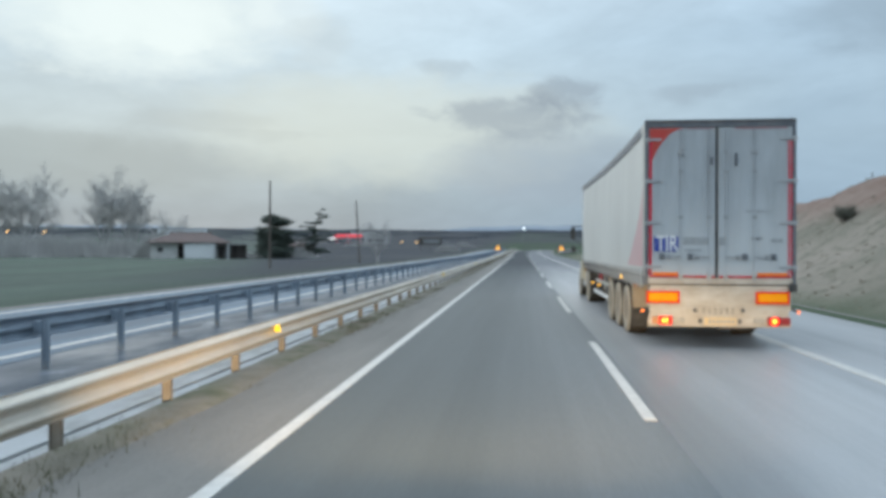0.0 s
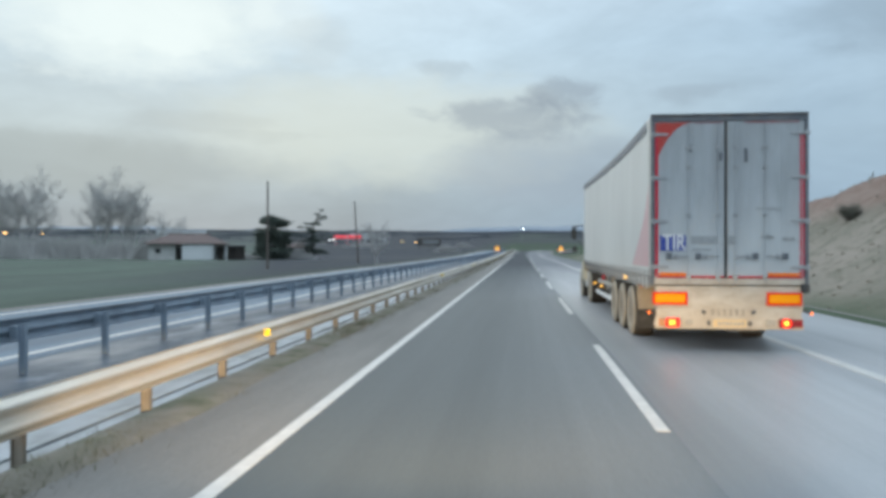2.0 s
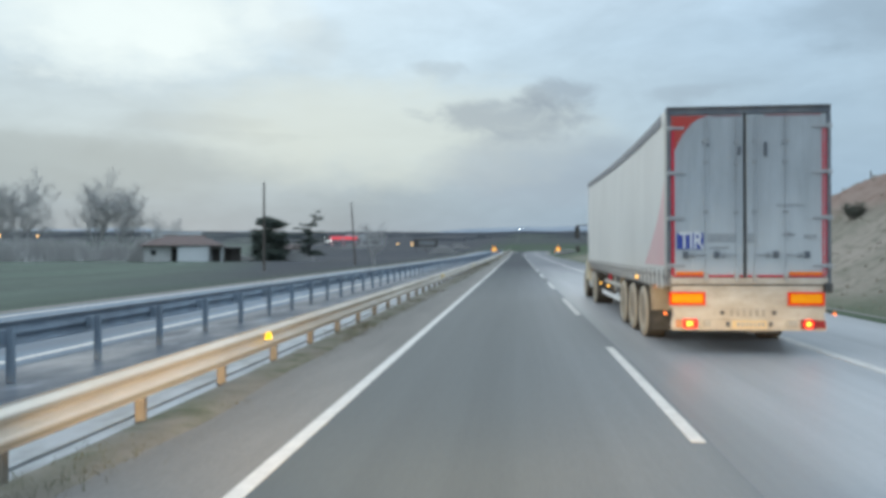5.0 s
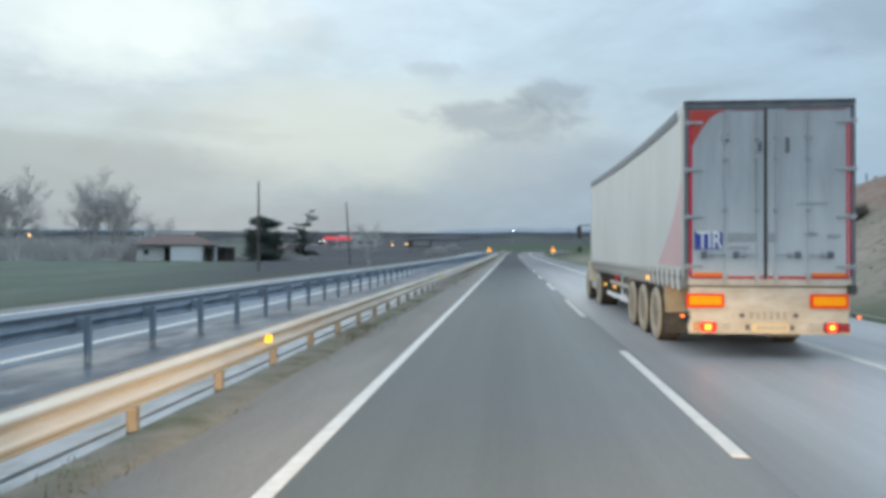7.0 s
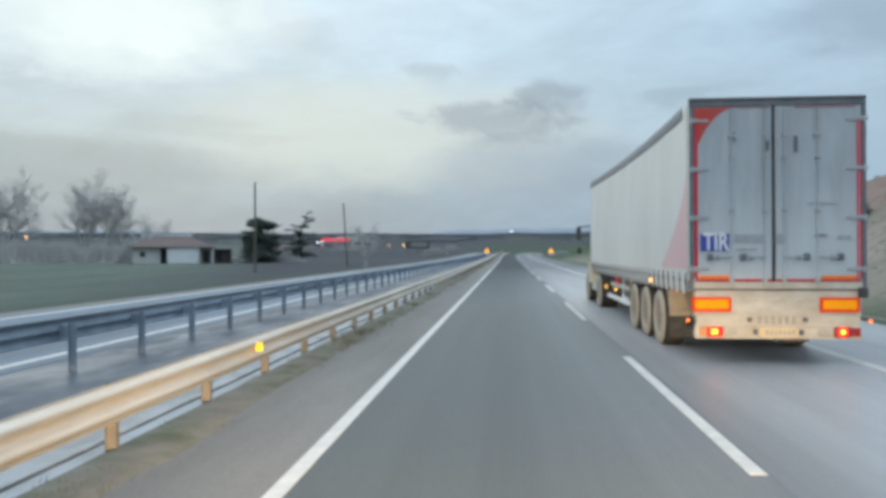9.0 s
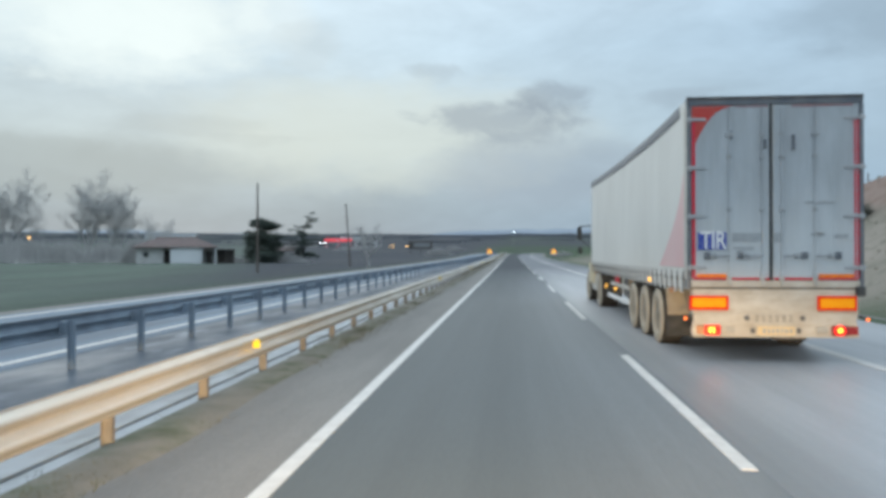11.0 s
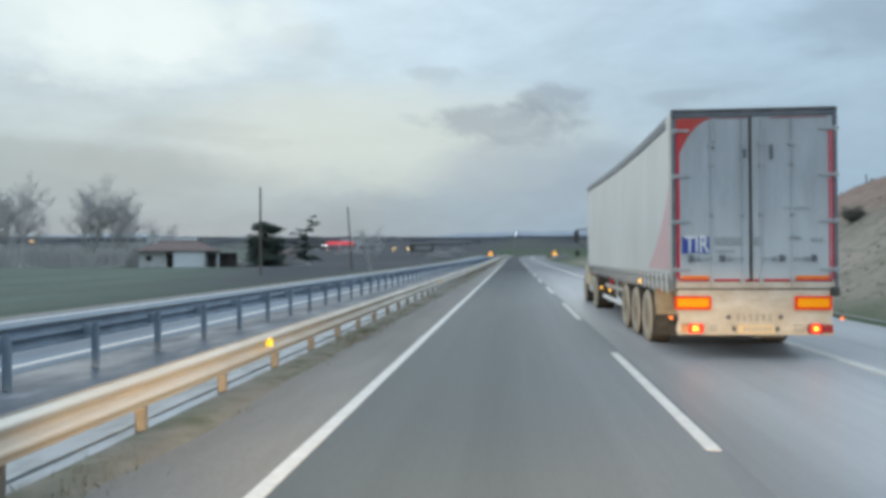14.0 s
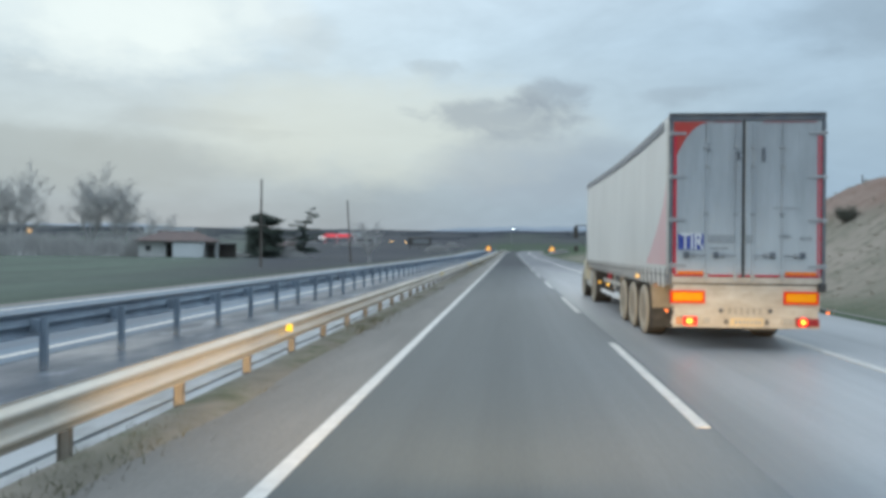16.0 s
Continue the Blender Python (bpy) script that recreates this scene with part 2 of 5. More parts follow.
M = {
    "asphalt": material("asphalt", (0.067, 0.080, 0.084), 0.62, spec=0.35, colour2=(0.087, 0.101, 0.105), scale=0.5, amount=0.8, fine=0.35, bump=0.003,
                        bump_scale=90, stretch=(1, 0.07, 1), rough_var=-0.08, streaks=0.42, ahead=(0.048, 0.055, 0.063), across=((0.163, 0.176, 0.183), -4.4, -2.0)),
    # paler lane surface; the sky sheen of its wetness is put into the colour too
    "asphalt_pale": material("asphalt_pale", (0.285, 0.296, 0.310), 0.42, colour2=(0.335, 0.34, 0.35), scale=0.4, amount=0.8, fine=0.3, bump=0.003,
                             bump_scale=90, stretch=(1, 0.10, 1), rough_var=-0.12, third=(0.43, 0.44, 0.452), third_scale=0.45, third_at=0.53, streaks=0.5, ahead=(0.125, 0.135, 0.15), across=((0.163, 0.176, 0.183), -0.9, -2.4)),
    # blue because the sky's reflection in the wet surface is put into the colour
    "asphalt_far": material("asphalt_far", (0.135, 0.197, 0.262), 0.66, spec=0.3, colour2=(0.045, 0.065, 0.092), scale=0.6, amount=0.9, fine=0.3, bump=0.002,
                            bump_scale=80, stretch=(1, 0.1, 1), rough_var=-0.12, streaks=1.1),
    "gritty": material("gritty", (0.214, 0.206, 0.194), 0.85, spec=0.2, colour2=(0.166, 0.161, 0.153), scale=1.3, amount=0.9, fine=0.5, bump=0.006,
                       bump_scale=50, stretch=(1, 0.15, 1)),
    # pale patches are sky reflected in puddles, put into the colour
    "median": material("median", (0.040, 0.058, 0.082), 0.60, spec=0.35, colour2=(0.085, 0.11, 0.14), scale=1.1, amount=0.9, fine=0.5, bump=0.012,
                       bump_scale=18, stretch=(1, 0.35, 1), rough_var=-0.25, third=(0.34, 0.38, 0.42), third_scale=1.4, third_at=0.64),
    "line": material("line", (0.60, 0.59, 0.565), 0.6, colour2=(0.38, 0.37, 0.36), scale=5.0, amount=0.55, fine=0.35, bump=0.002),
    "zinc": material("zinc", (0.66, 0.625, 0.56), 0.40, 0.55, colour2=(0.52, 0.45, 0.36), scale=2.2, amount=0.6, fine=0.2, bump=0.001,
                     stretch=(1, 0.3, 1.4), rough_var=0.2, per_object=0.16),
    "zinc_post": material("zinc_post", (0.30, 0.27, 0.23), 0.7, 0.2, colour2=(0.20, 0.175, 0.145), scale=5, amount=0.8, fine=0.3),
    # darker blue copy of zinc: the far rail's shaded back put into the colour
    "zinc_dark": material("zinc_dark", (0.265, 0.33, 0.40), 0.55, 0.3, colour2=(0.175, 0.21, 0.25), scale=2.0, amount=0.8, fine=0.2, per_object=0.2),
    "amber": material("amber", (1.0, 0.74, 0.06), 0.25, colour2=(0.95, 0.62, 0.03), scale=20, amount=0.4, coat=0.5),
    "tarpaulin": material("tarpaulin", (0.70, 0.70, 0.675), 0.5, colour2=(0.57, 0.565, 0.54), scale=0.9, amount=0.55, fine=0.08, bump=0.004,
                          bump_scale=3.0, stretch=(1, 0.8, 0.35)),
    "tarpaulin_red": material("tarpaulin_red", (0.68, 0.43, 0.44), 0.5, colour2=(0.69, 0.55, 0.545), scale=0.9, amount=0.6, fine=0.08),
    # paler lower doors: light from the road and headlamps put into the colour
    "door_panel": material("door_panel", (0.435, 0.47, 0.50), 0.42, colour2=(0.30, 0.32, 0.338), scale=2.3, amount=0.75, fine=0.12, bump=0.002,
                           bump_scale=6.0, stretch=(1.6, 1, 0.28), rough_var=0.2, third=(0.38, 0.405, 0.43), third_scale=1.0, third_at=0.53, low_light=((0.60, 0.62, 0.625), 1.5, 2.9)),
    "frame_grey": material("frame_grey", (0.12, 0.135, 0.16), 0.5, 0.2, colour2=(0.22, 0.22, 0.22), scale=4, amount=0.6, fine=0.2),
    "rail_grey": material("rail_grey", (0.17, 0.187, 0.215), 0.55, 0.1, colour2=(0.24, 0.255, 0.28), scale=2.5, amount=0.7, fine=0.15, stretch=(1, 0.3, 1)),
    "hinge_grey": material("hinge_grey", (0.34, 0.355, 0.375), 0.5, 0.1, colour2=(0.46, 0.46, 0.46), scale=6, amount=0.6, fine=0.15),
    "steel_pale": material("steel_pale", (0.55, 0.54, 0.51), 0.5, 0.2, colour2=(0.36, 0.33, 0.28), scale=3.5, amount=0.7, fine=0.2, stretch=(1, 1, 0.6)),
    "bumper": material("bumper", (0.62, 0.585, 0.52), 0.6, colour2=(0.44, 0.385, 0.31), scale=2.4, amount=0.85, fine=0.25, stretch=(0.8, 1, 1.3), spec=0.2, third=(0.54, 0.49, 0.415), third_scale=7.0, third_at=0.55),
    "seal": material("seal", (0.03, 0.033, 0.036), 0.7, colour2=(0.10, 0.10, 0.10), scale=6, amount=0.6),
    "tape_red": material("tape_red", (0.64, 0.042, 0.07), 0.6, spec=0.2, colour2=(0.44, 0.05, 0.07), scale=6, amount=0.6, fine=0.1),
    "tape_orange": material("tape_orange", (1.0, 0.25, 0.02), 0.6, spec=0.2, colour2=(0.75, 0.16, 0.03), scale=9, amount=0.5, fine=0.1),
    "tape_grimy": material("tape_grimy", (0.34, 0.13, 0.14), 0.6, spec=0.2, colour2=(0.26, 0.20, 0.21), scale=5, amount=0.8, fine=0.1),
    "paint_red": material("paint_red", (0.52, 0.065, 0.055), 0.6, spec=0.2, colour2=(0.40, 0.12, 0.10), scale=5, amount=0.5, fine=0.1),
    "marker_yellow": material("marker_yellow", (1.0, 0.40, 0.012), 0.7, spec=0.1, colour2=(1.0, 0.32, 0.008), scale=12, amount=0.5),
    "marker_red": material("marker_red", (0.92, 0.035, 0.008), 0.7, spec=0.1, colour2=(0.6, 0.03, 0.02), scale=12, amount=0.5),
    "plate_blue": material("plate_blue", (0.03, 0.06, 0.36), 0.4, colour2=(0.08, 0.11, 0.34), scale=12, amount=0.6),
    "plate_white": material("plate_white", (0.80, 0.80, 0.80), 0.5, colour2=(0.62, 0.62, 0.62), scale=14, amount=0.5),
    "number_plate": material("number_plate", (0.74, 0.58, 0.33), 0.5, colour2=(0.62, 0.46, 0.26), scale=14, amount=0.5),
    "ink": material("ink", (0.10, 0.10, 0.105), 0.6, colour2=(0.2, 0.2, 0.2), scale=20, amount=0.5),
    "lettering": material("lettering", (0.30, 0.275, 0.235), 0.7, colour2=(0.48, 0.43, 0.36), scale=18, amount=0.8),
    "ink_faint": material("ink_faint", (0.315, 0.33, 0.345), 0.6, colour2=(0.43, 0.44, 0.455), scale=12, amount=0.7),
    "lens_red": material("lens_red", (0.30, 0.012, 0.012), 0.4, colour2=(0.3, 0.02, 0.02), scale=30, amount=0.4, coat=0.6),
    "lens_amber": material("lens_amber", (0.62, 0.30, 0.14), 0.25, colour2=(0.6, 0.2, 0.05), scale=30, amount=0.4, coat=0.6),
    "lens_white": material("lens_white", (0.46, 0.43, 0.37), 0.25, colour2=(0.5, 0.46, 0.4), scale=30, amount=0.4, coat=0.6),
    "lit_red": material("lit_red", (0.6, 0.02, 0.01), 0.3, glow=(1.0, 0.03, 0.012), glow_strength=1.6),
    "lit_core": material("lit_core", (0.9, 0.4, 0.05), 0.3, glow=(1.0, 0.40, 0.04), glow_strength=3.6),
    "lit_amber": material("lit_amber", (0.9, 0.5, 0.08), 0.3, glow=(1.0, 0.50, 0.06), glow_strength=1.5),
    "lit_orange": material("lit_orange", (0.9, 0.25, 0.03), 0.3, glow=(1.0, 0.17, 0.03), glow_strength=2.0),
    "tyre": material("tyre", (0.032, 0.031, 0.030), 0.9, colour2=(0.075, 0.068, 0.06), scale=4, amount=0.7, fine=0.3, bump=0.004),
    "tyre_dusty": material("tyre_dusty", (0.42, 0.375, 0.305), 0.9, colour2=(0.27, 0.235, 0.19), scale=4, amount=0.6, fine=0.3, bump=0.003),
    "rim": material("rim", (0.30, 0.26, 0.205), 0.85, 0.0, colour2=(0.22, 0.19, 0.15), scale=9, amount=0.7, fine=0.2),
    "chassis": material("chassis", (0.05, 0.05, 0.052), 0.65, colour2=(0.14, 0.12, 0.10), scale=4, amount=0.7, fine=0.2),
    "cab_paint": material("cab_paint", (0.80, 0.66, 0.38), 0.35, colour2=(0.55, 0.46, 0.30), scale=2, amount=0.5, coat=0.4),
    "glass": material("glass", (0.02, 0.025, 0.03), 0.06, colour2=(0.03, 0.035, 0.04), scale=2, amount=0.5),
    "glass_dull": material("glass_dull", (0.03, 0.033, 0.037), 0.45, colour2=(0.05, 0.052, 0.055), scale=2, amount=0.5),
    "wood": material("wood", (0.10, 0.085, 0.075), 0.9, colour2=(0.16, 0.14, 0.125), scale=6, amount=0.8, fine=0.3, stretch=(1, 1, 0.15), bump=0.004),
    # distance haze is put into this pale blue-grey
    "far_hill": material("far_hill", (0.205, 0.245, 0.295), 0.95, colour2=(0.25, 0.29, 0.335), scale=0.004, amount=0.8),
    "wood_far": material("wood_far", (0.105, 0.114, 0.13), 0.95, spec=0.1, colour2=(0.15, 0.156, 0.168), scale=0.02, amount=0.8, fine=0.3),
    "bark": material("bark", (0.39, 0.385, 0.38), 0.9, colour2=(0.47, 0.46, 0.45), scale=7, amount=0.7, fine=0.3, bump=0.006, bump_scale=25),
    "bark_dark": material("bark_dark", (0.10, 0.09, 0.085), 0.9, colour2=(0.16, 0.145, 0.13), scale=7, amount=0.7, fine=0.3, bump=0.006, bump_scale=25),
    "needles": material("needles", (0.055, 0.075, 0.066), 0.75, colour2=(0.085, 0.105, 0.085), scale=1.6, amount=0.8, fine=0.4),
    "needles_dark": material("needles_dark", (0.045, 0.062, 0.052), 0.75, colour2=(0.075, 0.092, 0.072), scale=1.6, amount=0.8, fine=0.4),
    "plaster": material("plaster", (0.62, 0.62, 0.61), 0.85, colour2=(0.40, 0.39, 0.38), scale=0.9, amount=0.6, fine=0.15, bump=0.004),
    "roof_tile": material("roof_tile", (0.15, 0.105, 0.098), 0.85, colour2=(0.10, 0.085, 0.082), scale=1.2, amount=0.8, fine=0.3, bump=0.01, bump_scale=12),
    "dark_wood": material("dark_wood", (0.07, 0.06, 0.055), 0.7, colour2=(0.12, 0.10, 0.09), scale=3, amount=0.7),
    "sheet_white": material("sheet_white", (0.66, 0.68, 0.70), 0.6, colour2=(0.52, 0.54, 0.56), scale=0.2, amount=0.6),
    "sheet_grey": material("sheet_grey", (0.20, 0.21, 0.22), 0.6, colour2=(0.28, 0.29, 0.30), scale=0.3, amount=0.6),
    "canopy_red": material("canopy_red", (0.6, 0.05, 0.07), 0.5, glow=(1.0, 0.10, 0.13), glow_strength=0.6),
    "lamp_white": material("lamp_white", (0.9, 0.9, 0.9), 0.4, glow=(0.9, 1.0, 1.0), glow_strength=6.0),
    "lamp_amber": material("lamp_amber", (0.9, 0.5, 0.2), 0.4, glow=(1.0, 0.55, 0.16), glow_strength=5.0),
    # roadworks signs are reflective, not lamps; the light they return is added as emission
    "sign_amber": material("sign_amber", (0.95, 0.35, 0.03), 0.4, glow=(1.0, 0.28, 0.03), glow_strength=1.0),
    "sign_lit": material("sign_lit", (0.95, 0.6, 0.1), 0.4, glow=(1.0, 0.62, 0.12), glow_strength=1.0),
    "scrub": material("scrub", (0.235, 0.215, 0.17), 0.95, colour2=(0.32, 0.285, 0.235), scale=0.7, amount=0.8, fine=0.4),
    "leaf_dull": material("leaf_dull", (0.075, 0.08, 0.062), 0.85, colour2=(0.125, 0.12, 0.095), scale=1.2, amount=0.8, fine=0.4),
    "grass": material("grass", (0.075, 0.085, 0.045), 0.9, colour2=(0.135, 0.115, 0.075), scale=1.5, amount=0.8, fine=0.4),
    "concrete": material("concrete", (0.40, 0.425, 0.45), 0.7, colour2=(0.28, 0.295, 0.31), scale=1.2, amount=0.8, fine=0.25, bump=0.004, stretch=(1, 0.4, 1),
                         third=(0.20, 0.21, 0.20), third_scale=2.2, third_at=0.53, ahead=(0.14, 0.15, 0.165)),
    "earth": material("earth", (0.16, 0.15, 0.125), 0.95, spec=0.2, colour2=(0.235, 0.215, 0.185), scale=2.2, amount=0.8, fine=0.5, bump=0.02, bump_scale=14,
                      third=(0.075, 0.092, 0.052), third_scale=0.7, third_at=0.53),
}


def ground_material():
    """Winter fields: short green crop, dry grass, ploughed soil in broad strips, stony banks beside the road."""
    m = bpy.data.materials.new("fields")
    m.use_nodes = True
    t = m.node_tree
    b = t.nodes["Principled BSDF"]
    b.inputs["Roughness"].default_value, b.inputs["Specular IOR Level"].default_value = 0.95, 0.12
    geo = t.nodes.new("ShaderNodeNewGeometry")

    def grain(s, sx=1.0, sy=1.0, detail=6.0):
        mp = t.nodes.new("ShaderNodeMapping")
        mp.inputs["Scale"].default_value = (sx, sy, 1)
        t.links.new(geo.outputs["Position"], mp.inputs[0])
        n = node(t, "ShaderNodeTexNoise", Scale=s, Detail=detail, Roughness=0.6)
        t.links.new(mp.outputs[0], n.inputs["Vector"])
        return n.outputs["Fac"]

    sep = t.nodes.new("ShaderNodeSeparateXYZ")
    t.links.new(geo.outputs["Position"], sep.inputs[0])
    green = mix(t, ramp(t, grain(0.8), [(0.35, (0, 0, 0)), (0.65, (1, 1, 1))]), (0.088, 0.121, 0.099), (0.118, 0.146, 0.122))
    soil = mix(t, ramp(t, grain(0.25), [(0.35, (0, 0, 0)), (0.65, (1, 1, 1))]), (0.105, 0.092, 0.088), (0.16, 0.135, 0.125))
    strips = ramp(t, grain(0.012, 0.35, 1.0, 3.0), [(0.47, (0, 0, 0)), (0.56, (1, 1, 1))])
    # green crop on the left of a field boundary and beyond the bend, dark fallow between
    side = calc(t, "ADD", calc(t, "ADD", sep.outputs[0], calc(t, "MULTIPLY", sep.outputs[1], 0.33)), 14.0)
    edge = t.nodes.new("ShaderNodeMapRange")
    t.links.new(side, edge.inputs[0])
    edge.inputs[1].default_value, edge.inputs[2].default_value = -6.0, 6.0
    fallow = mix(t, strips, (0.057, 0.062, 0.073), (0.075, 0.078, 0.087))
    c = mix(t, edge.outputs[0], mix(t, calc(t, "MULTIPLY", strips, 0.35), green, soil), fallow)
    right = t.nodes.new("ShaderNodeMapRange")
    t.links.new(sep.outputs[0], right.inputs[0])
    right.inputs[1].default_value, right.inputs[2].default_value = -24.0, -8.0
    c = mix(t, right.outputs[0], c, mix(t, ramp(t, grain(0.06), [(0.4, (0, 0, 0)), (0.6, (1, 1, 1))]), (0.046, 0.084, 0.040), (0.062, 0.094, 0.050)))
    rows = ramp(t, grain(0.16, 1.0, 0.10, 5.0), [(0.45, (0, 0, 0)), (0.62, (1, 1, 1))])
    c = mix(t, calc(t, "MULTIPLY", rows, 0.5), c, (0.066, 0.071, 0.069))
    woods = ramp(t, grain(0.006, 0.5, 1.0, 4.0), [(0.40, (0, 0, 0)), (0.52, (1, 1, 1))])
    far = t.nodes.new("ShaderNodeMapRange")
    t.links.new(sep.outputs[1], far.inputs[0])
    far.inputs[1].default_value, far.inputs[2].default_value = 180.0, 520.0
    c = mix(t, calc(t, "MULTIPLY", woods, far.outputs[0]), c, (0.060, 0.064, 0.073))
    # the stony bank on the right
    bank = t.nodes.new("ShaderNodeMapRange")
    t.links.new(sep.outputs[0], bank.inputs[0])
    bank.inputs[1].default_value, bank.inputs[2].default_value = 4.6, 7.5
    near = t.nodes.new("ShaderNodeMapRange")
    t.links.new(sep.outputs[1], near.inputs[0])
    near.inputs[1].default_value, near.inputs[2].default_value = 170.0, 110.0
    stone = mix(t, ramp(t, grain(0.16), [(0.36, (0, 0, 0)), (0.64, (1, 1, 1))]), (0.165, 0.163, 0.130), (0.285, 0.25, 0.215))
    stone = mix(t, ramp(t, grain(1.7), [(0.5, (0, 0, 0)), (0.7, (1, 1, 1))]), stone, (0.135, 0.132, 0.10))
    # a layer of red-brown soil on top of the pale stony one
    seam = t.nodes.new("ShaderNodeMapRange")
    t.links.new(calc(t, "ADD", sep.outputs[2], calc(t, "MULTIPLY", calc(t, "SUBTRACT", grain(0.11), 0.5), 3.4)), seam.inputs[0])
    seam.inputs[1].default_value, seam.inputs[2].default_value = 3.3, 4.5
    red = mix(t, ramp(t, grain(0.9), [(0.38, (0, 0, 0)), (0.62, (1, 1, 1))]), (0.215, 0.142, 0.118), (0.27, 0.203, 0.175))
    stone = mix(t, calc(t, "MULTIPLY", seam.outputs[0], 0.85), stone, red)
    c = mix(t, calc(t, "MULTIPLY", bank.outputs[0], near.outputs[0]), c, stone)
    t.links.new(c, b.inputs["Base Color"])
    bp = t.nodes.new("ShaderNodeBump")
    bp.inputs["Strength"].default_value, bp.inputs["Distance"].default_value = 0.6, 0.15
    t.links.new(grain(2.5), bp.inputs["Height"])
    t.links.new(bp.outputs[0], b.inputs["Normal"])
    return m


M["fields"] = ground_material()


# ---- mesh helpers ----
def mesh_object(name, verts, faces, mat, parent=None, label="", smooth=False):
    me = bpy.data.meshes.new(name)
    me.from_pydata([tuple(v) for v in verts], [], faces)
    me.update()
    if smooth:
        me.polygons.foreach_set("use_smooth", [True] * len(me.polygons))
    me.materials.append(M[mat])
    ob = new(name, me)
    if parent:
        ob.parent = parent
    return tagged(ob, label)


def part(name, bm, mat, parent=None, label="", smooth=False):
    """Links a bmesh as one mesh object under a thing or a part."""
    bmesh.ops.recalc_face_normals(bm, faces=bm.faces)
    me = bpy.data.meshes.new(name)
    bm.to_mesh(me)
    bm.free()
    if smooth:
        me.polygons.foreach_set("use_smooth", [True] * len(me.polygons))
    me.materials.append(M[mat])
    ob = new(name, me)
    if parent:
        ob.parent = parent
    return tagged(ob, label)


def box(bm, x0, x1, y0, y1, z0, z1, bevel=0.0):
    r = bmesh.ops.create_cube(bm, size=1.0, matrix=Matrix.LocRotScale(((x0 + x1) / 2, (y0 + y1) / 2, (z0 + z1) / 2), None, (abs(x1 - x0), abs(y1 - y0), abs(z1 - z0))))
    if bevel:
        es = list({e for v in r["verts"] for e in v.link_edges})
        bmesh.ops.bevel(bm, geom=es, offset=bevel, segments=2, affect="EDGES", profile=0.5)
    return bm


def boxed(*dims, bevel=0.0):
    return box(bmesh.new(), *dims, bevel=bevel)


def tube(bm, a, b, r0, r1=None, sides=8):
    """A tapered round bar from a to b."""
    a, b = Vector(a), Vector(b)
    r1 = r0 if r1 is None else r1
    m = Matrix.Translation((a + b) / 2) @ (b - a).to_track_quat("Z", "Y").to_matrix().to_4x4()
    bmesh.ops.create_cone(bm, cap_ends=True, segments=sides, radius1=r0, radius2=r1, depth=(b - a).length, matrix=m)
    return bm


def lathe(profile, axis_x, sides=28):
    """Profile points (x, radius) turned about the x axis."""
    verts, faces = [], []
    for x, r in profile:
        for i in range(sides):
            a = 2 * math.pi * i / sides
            verts.append((axis_x + x, r * math.cos(a), r * math.sin(a)))
    n = len(profile)
    for j in range(n - 1):
        for i in range(sides):
            k = (i + 1) % sides
            faces.append((j * sides + i, j * sides + k, (j + 1) * sides + k, (j + 1) * sides + i))
    faces.append(tuple(range(sides)))
    faces.append(tuple(range((n - 1) * sides, n * sides)))
    return verts, faces


def thing(name, label, category, at=(0, 0, 0), group="", kind=""):
    e = new(name)
    e.location = at
    e.empty_display_size = 0.2
    return tagged(e, label, category, group, kind)


# ---- the lie of the land ----
def bend(y):
    """The road swings gently to the right far ahead."""
    return 0.0009 * max(0.0, y - 190.0) ** 2


def rise(x, y):
    """The plain beyond the dip climbs slowly to the horizon."""
    r = math.hypot(x + 4, y + 12)
    d = r - 210.0
    return 0.0262 * (0.5 * (d + math.sqrt(d * d + 60.0 ** 2)) - 1.0) - 0.075 if d > -1200 else 0.0


def lift(x, y):
    return max(0.0, rise(x, y) - rise(-4, -12))


def at(x, y, z=0.0):
    """A point beside the road: x across from the middle of the lorry's lane, y along."""
    return Vector((x + bend(y), y, z + lift(x + bend(y), y)))


def land(x, y):
    z = lift(x, y)
    across = x - bend(y) if y > 0 else x
    if y < 330:
        fade = 1.0 if y < 250 else (330 - y) / 80
    else:
        fade = 0.0
    if across > 5.0:  # ditch, then the bank
        u = min(1.0, max(0.0, (across - 6.0) / 6.5))
        v = min(1.0, max(0.0, (across - 10.5 - 0.9 * noise.noise((3.0, y * 0.12, 8.0))) / 6.0))
        s = 0.45 * u * u * (3 - 2 * u) + 0.55 * v * v * (3 - 2 * v)  # a rubble apron, then the cut face
        h = 6.2 * (1.0 if y < 62 else max(0.28, 1 - (y - 62) / 85)) * fade
        h *= 0.92 + 0.22 * noise.noise((x * 0.05, y * 0.035, 2.0))
        z += s * h - 0.12 * math.exp(-((across - 5.8) / 0.6) ** 2)
        z += 0.45 * v * (1 - v) * 4 * noise.fractal((x * 0.08, y * 0.30, 5.5), 0.8, 2.0, 2) * (1 if y < 110 else 0.2)
        z += s * 0.30 * noise.fractal((x * 0.13, y * 0.10, 0.5), 0.9, 2.0, 3) * (1 if y < 90 else 0.2)
    elif across < -18.0:
        s = min(1.0, (-18.0 - across) / 6.0)
        z += s * (-0.25 + 0.12 * noise.noise((x * 0.08, y * 0.08, 7.0)))
    r = math.hypot(x, y)
    if r > 700:
        z += min(1.0, (r - 700) / 900) * 7.0 * noise.noise((x * 0.0016, y * 0.0016, 4.0))
    if -18.4 < across < 5.0 and y < 600:
        z -= 0.07
    return z


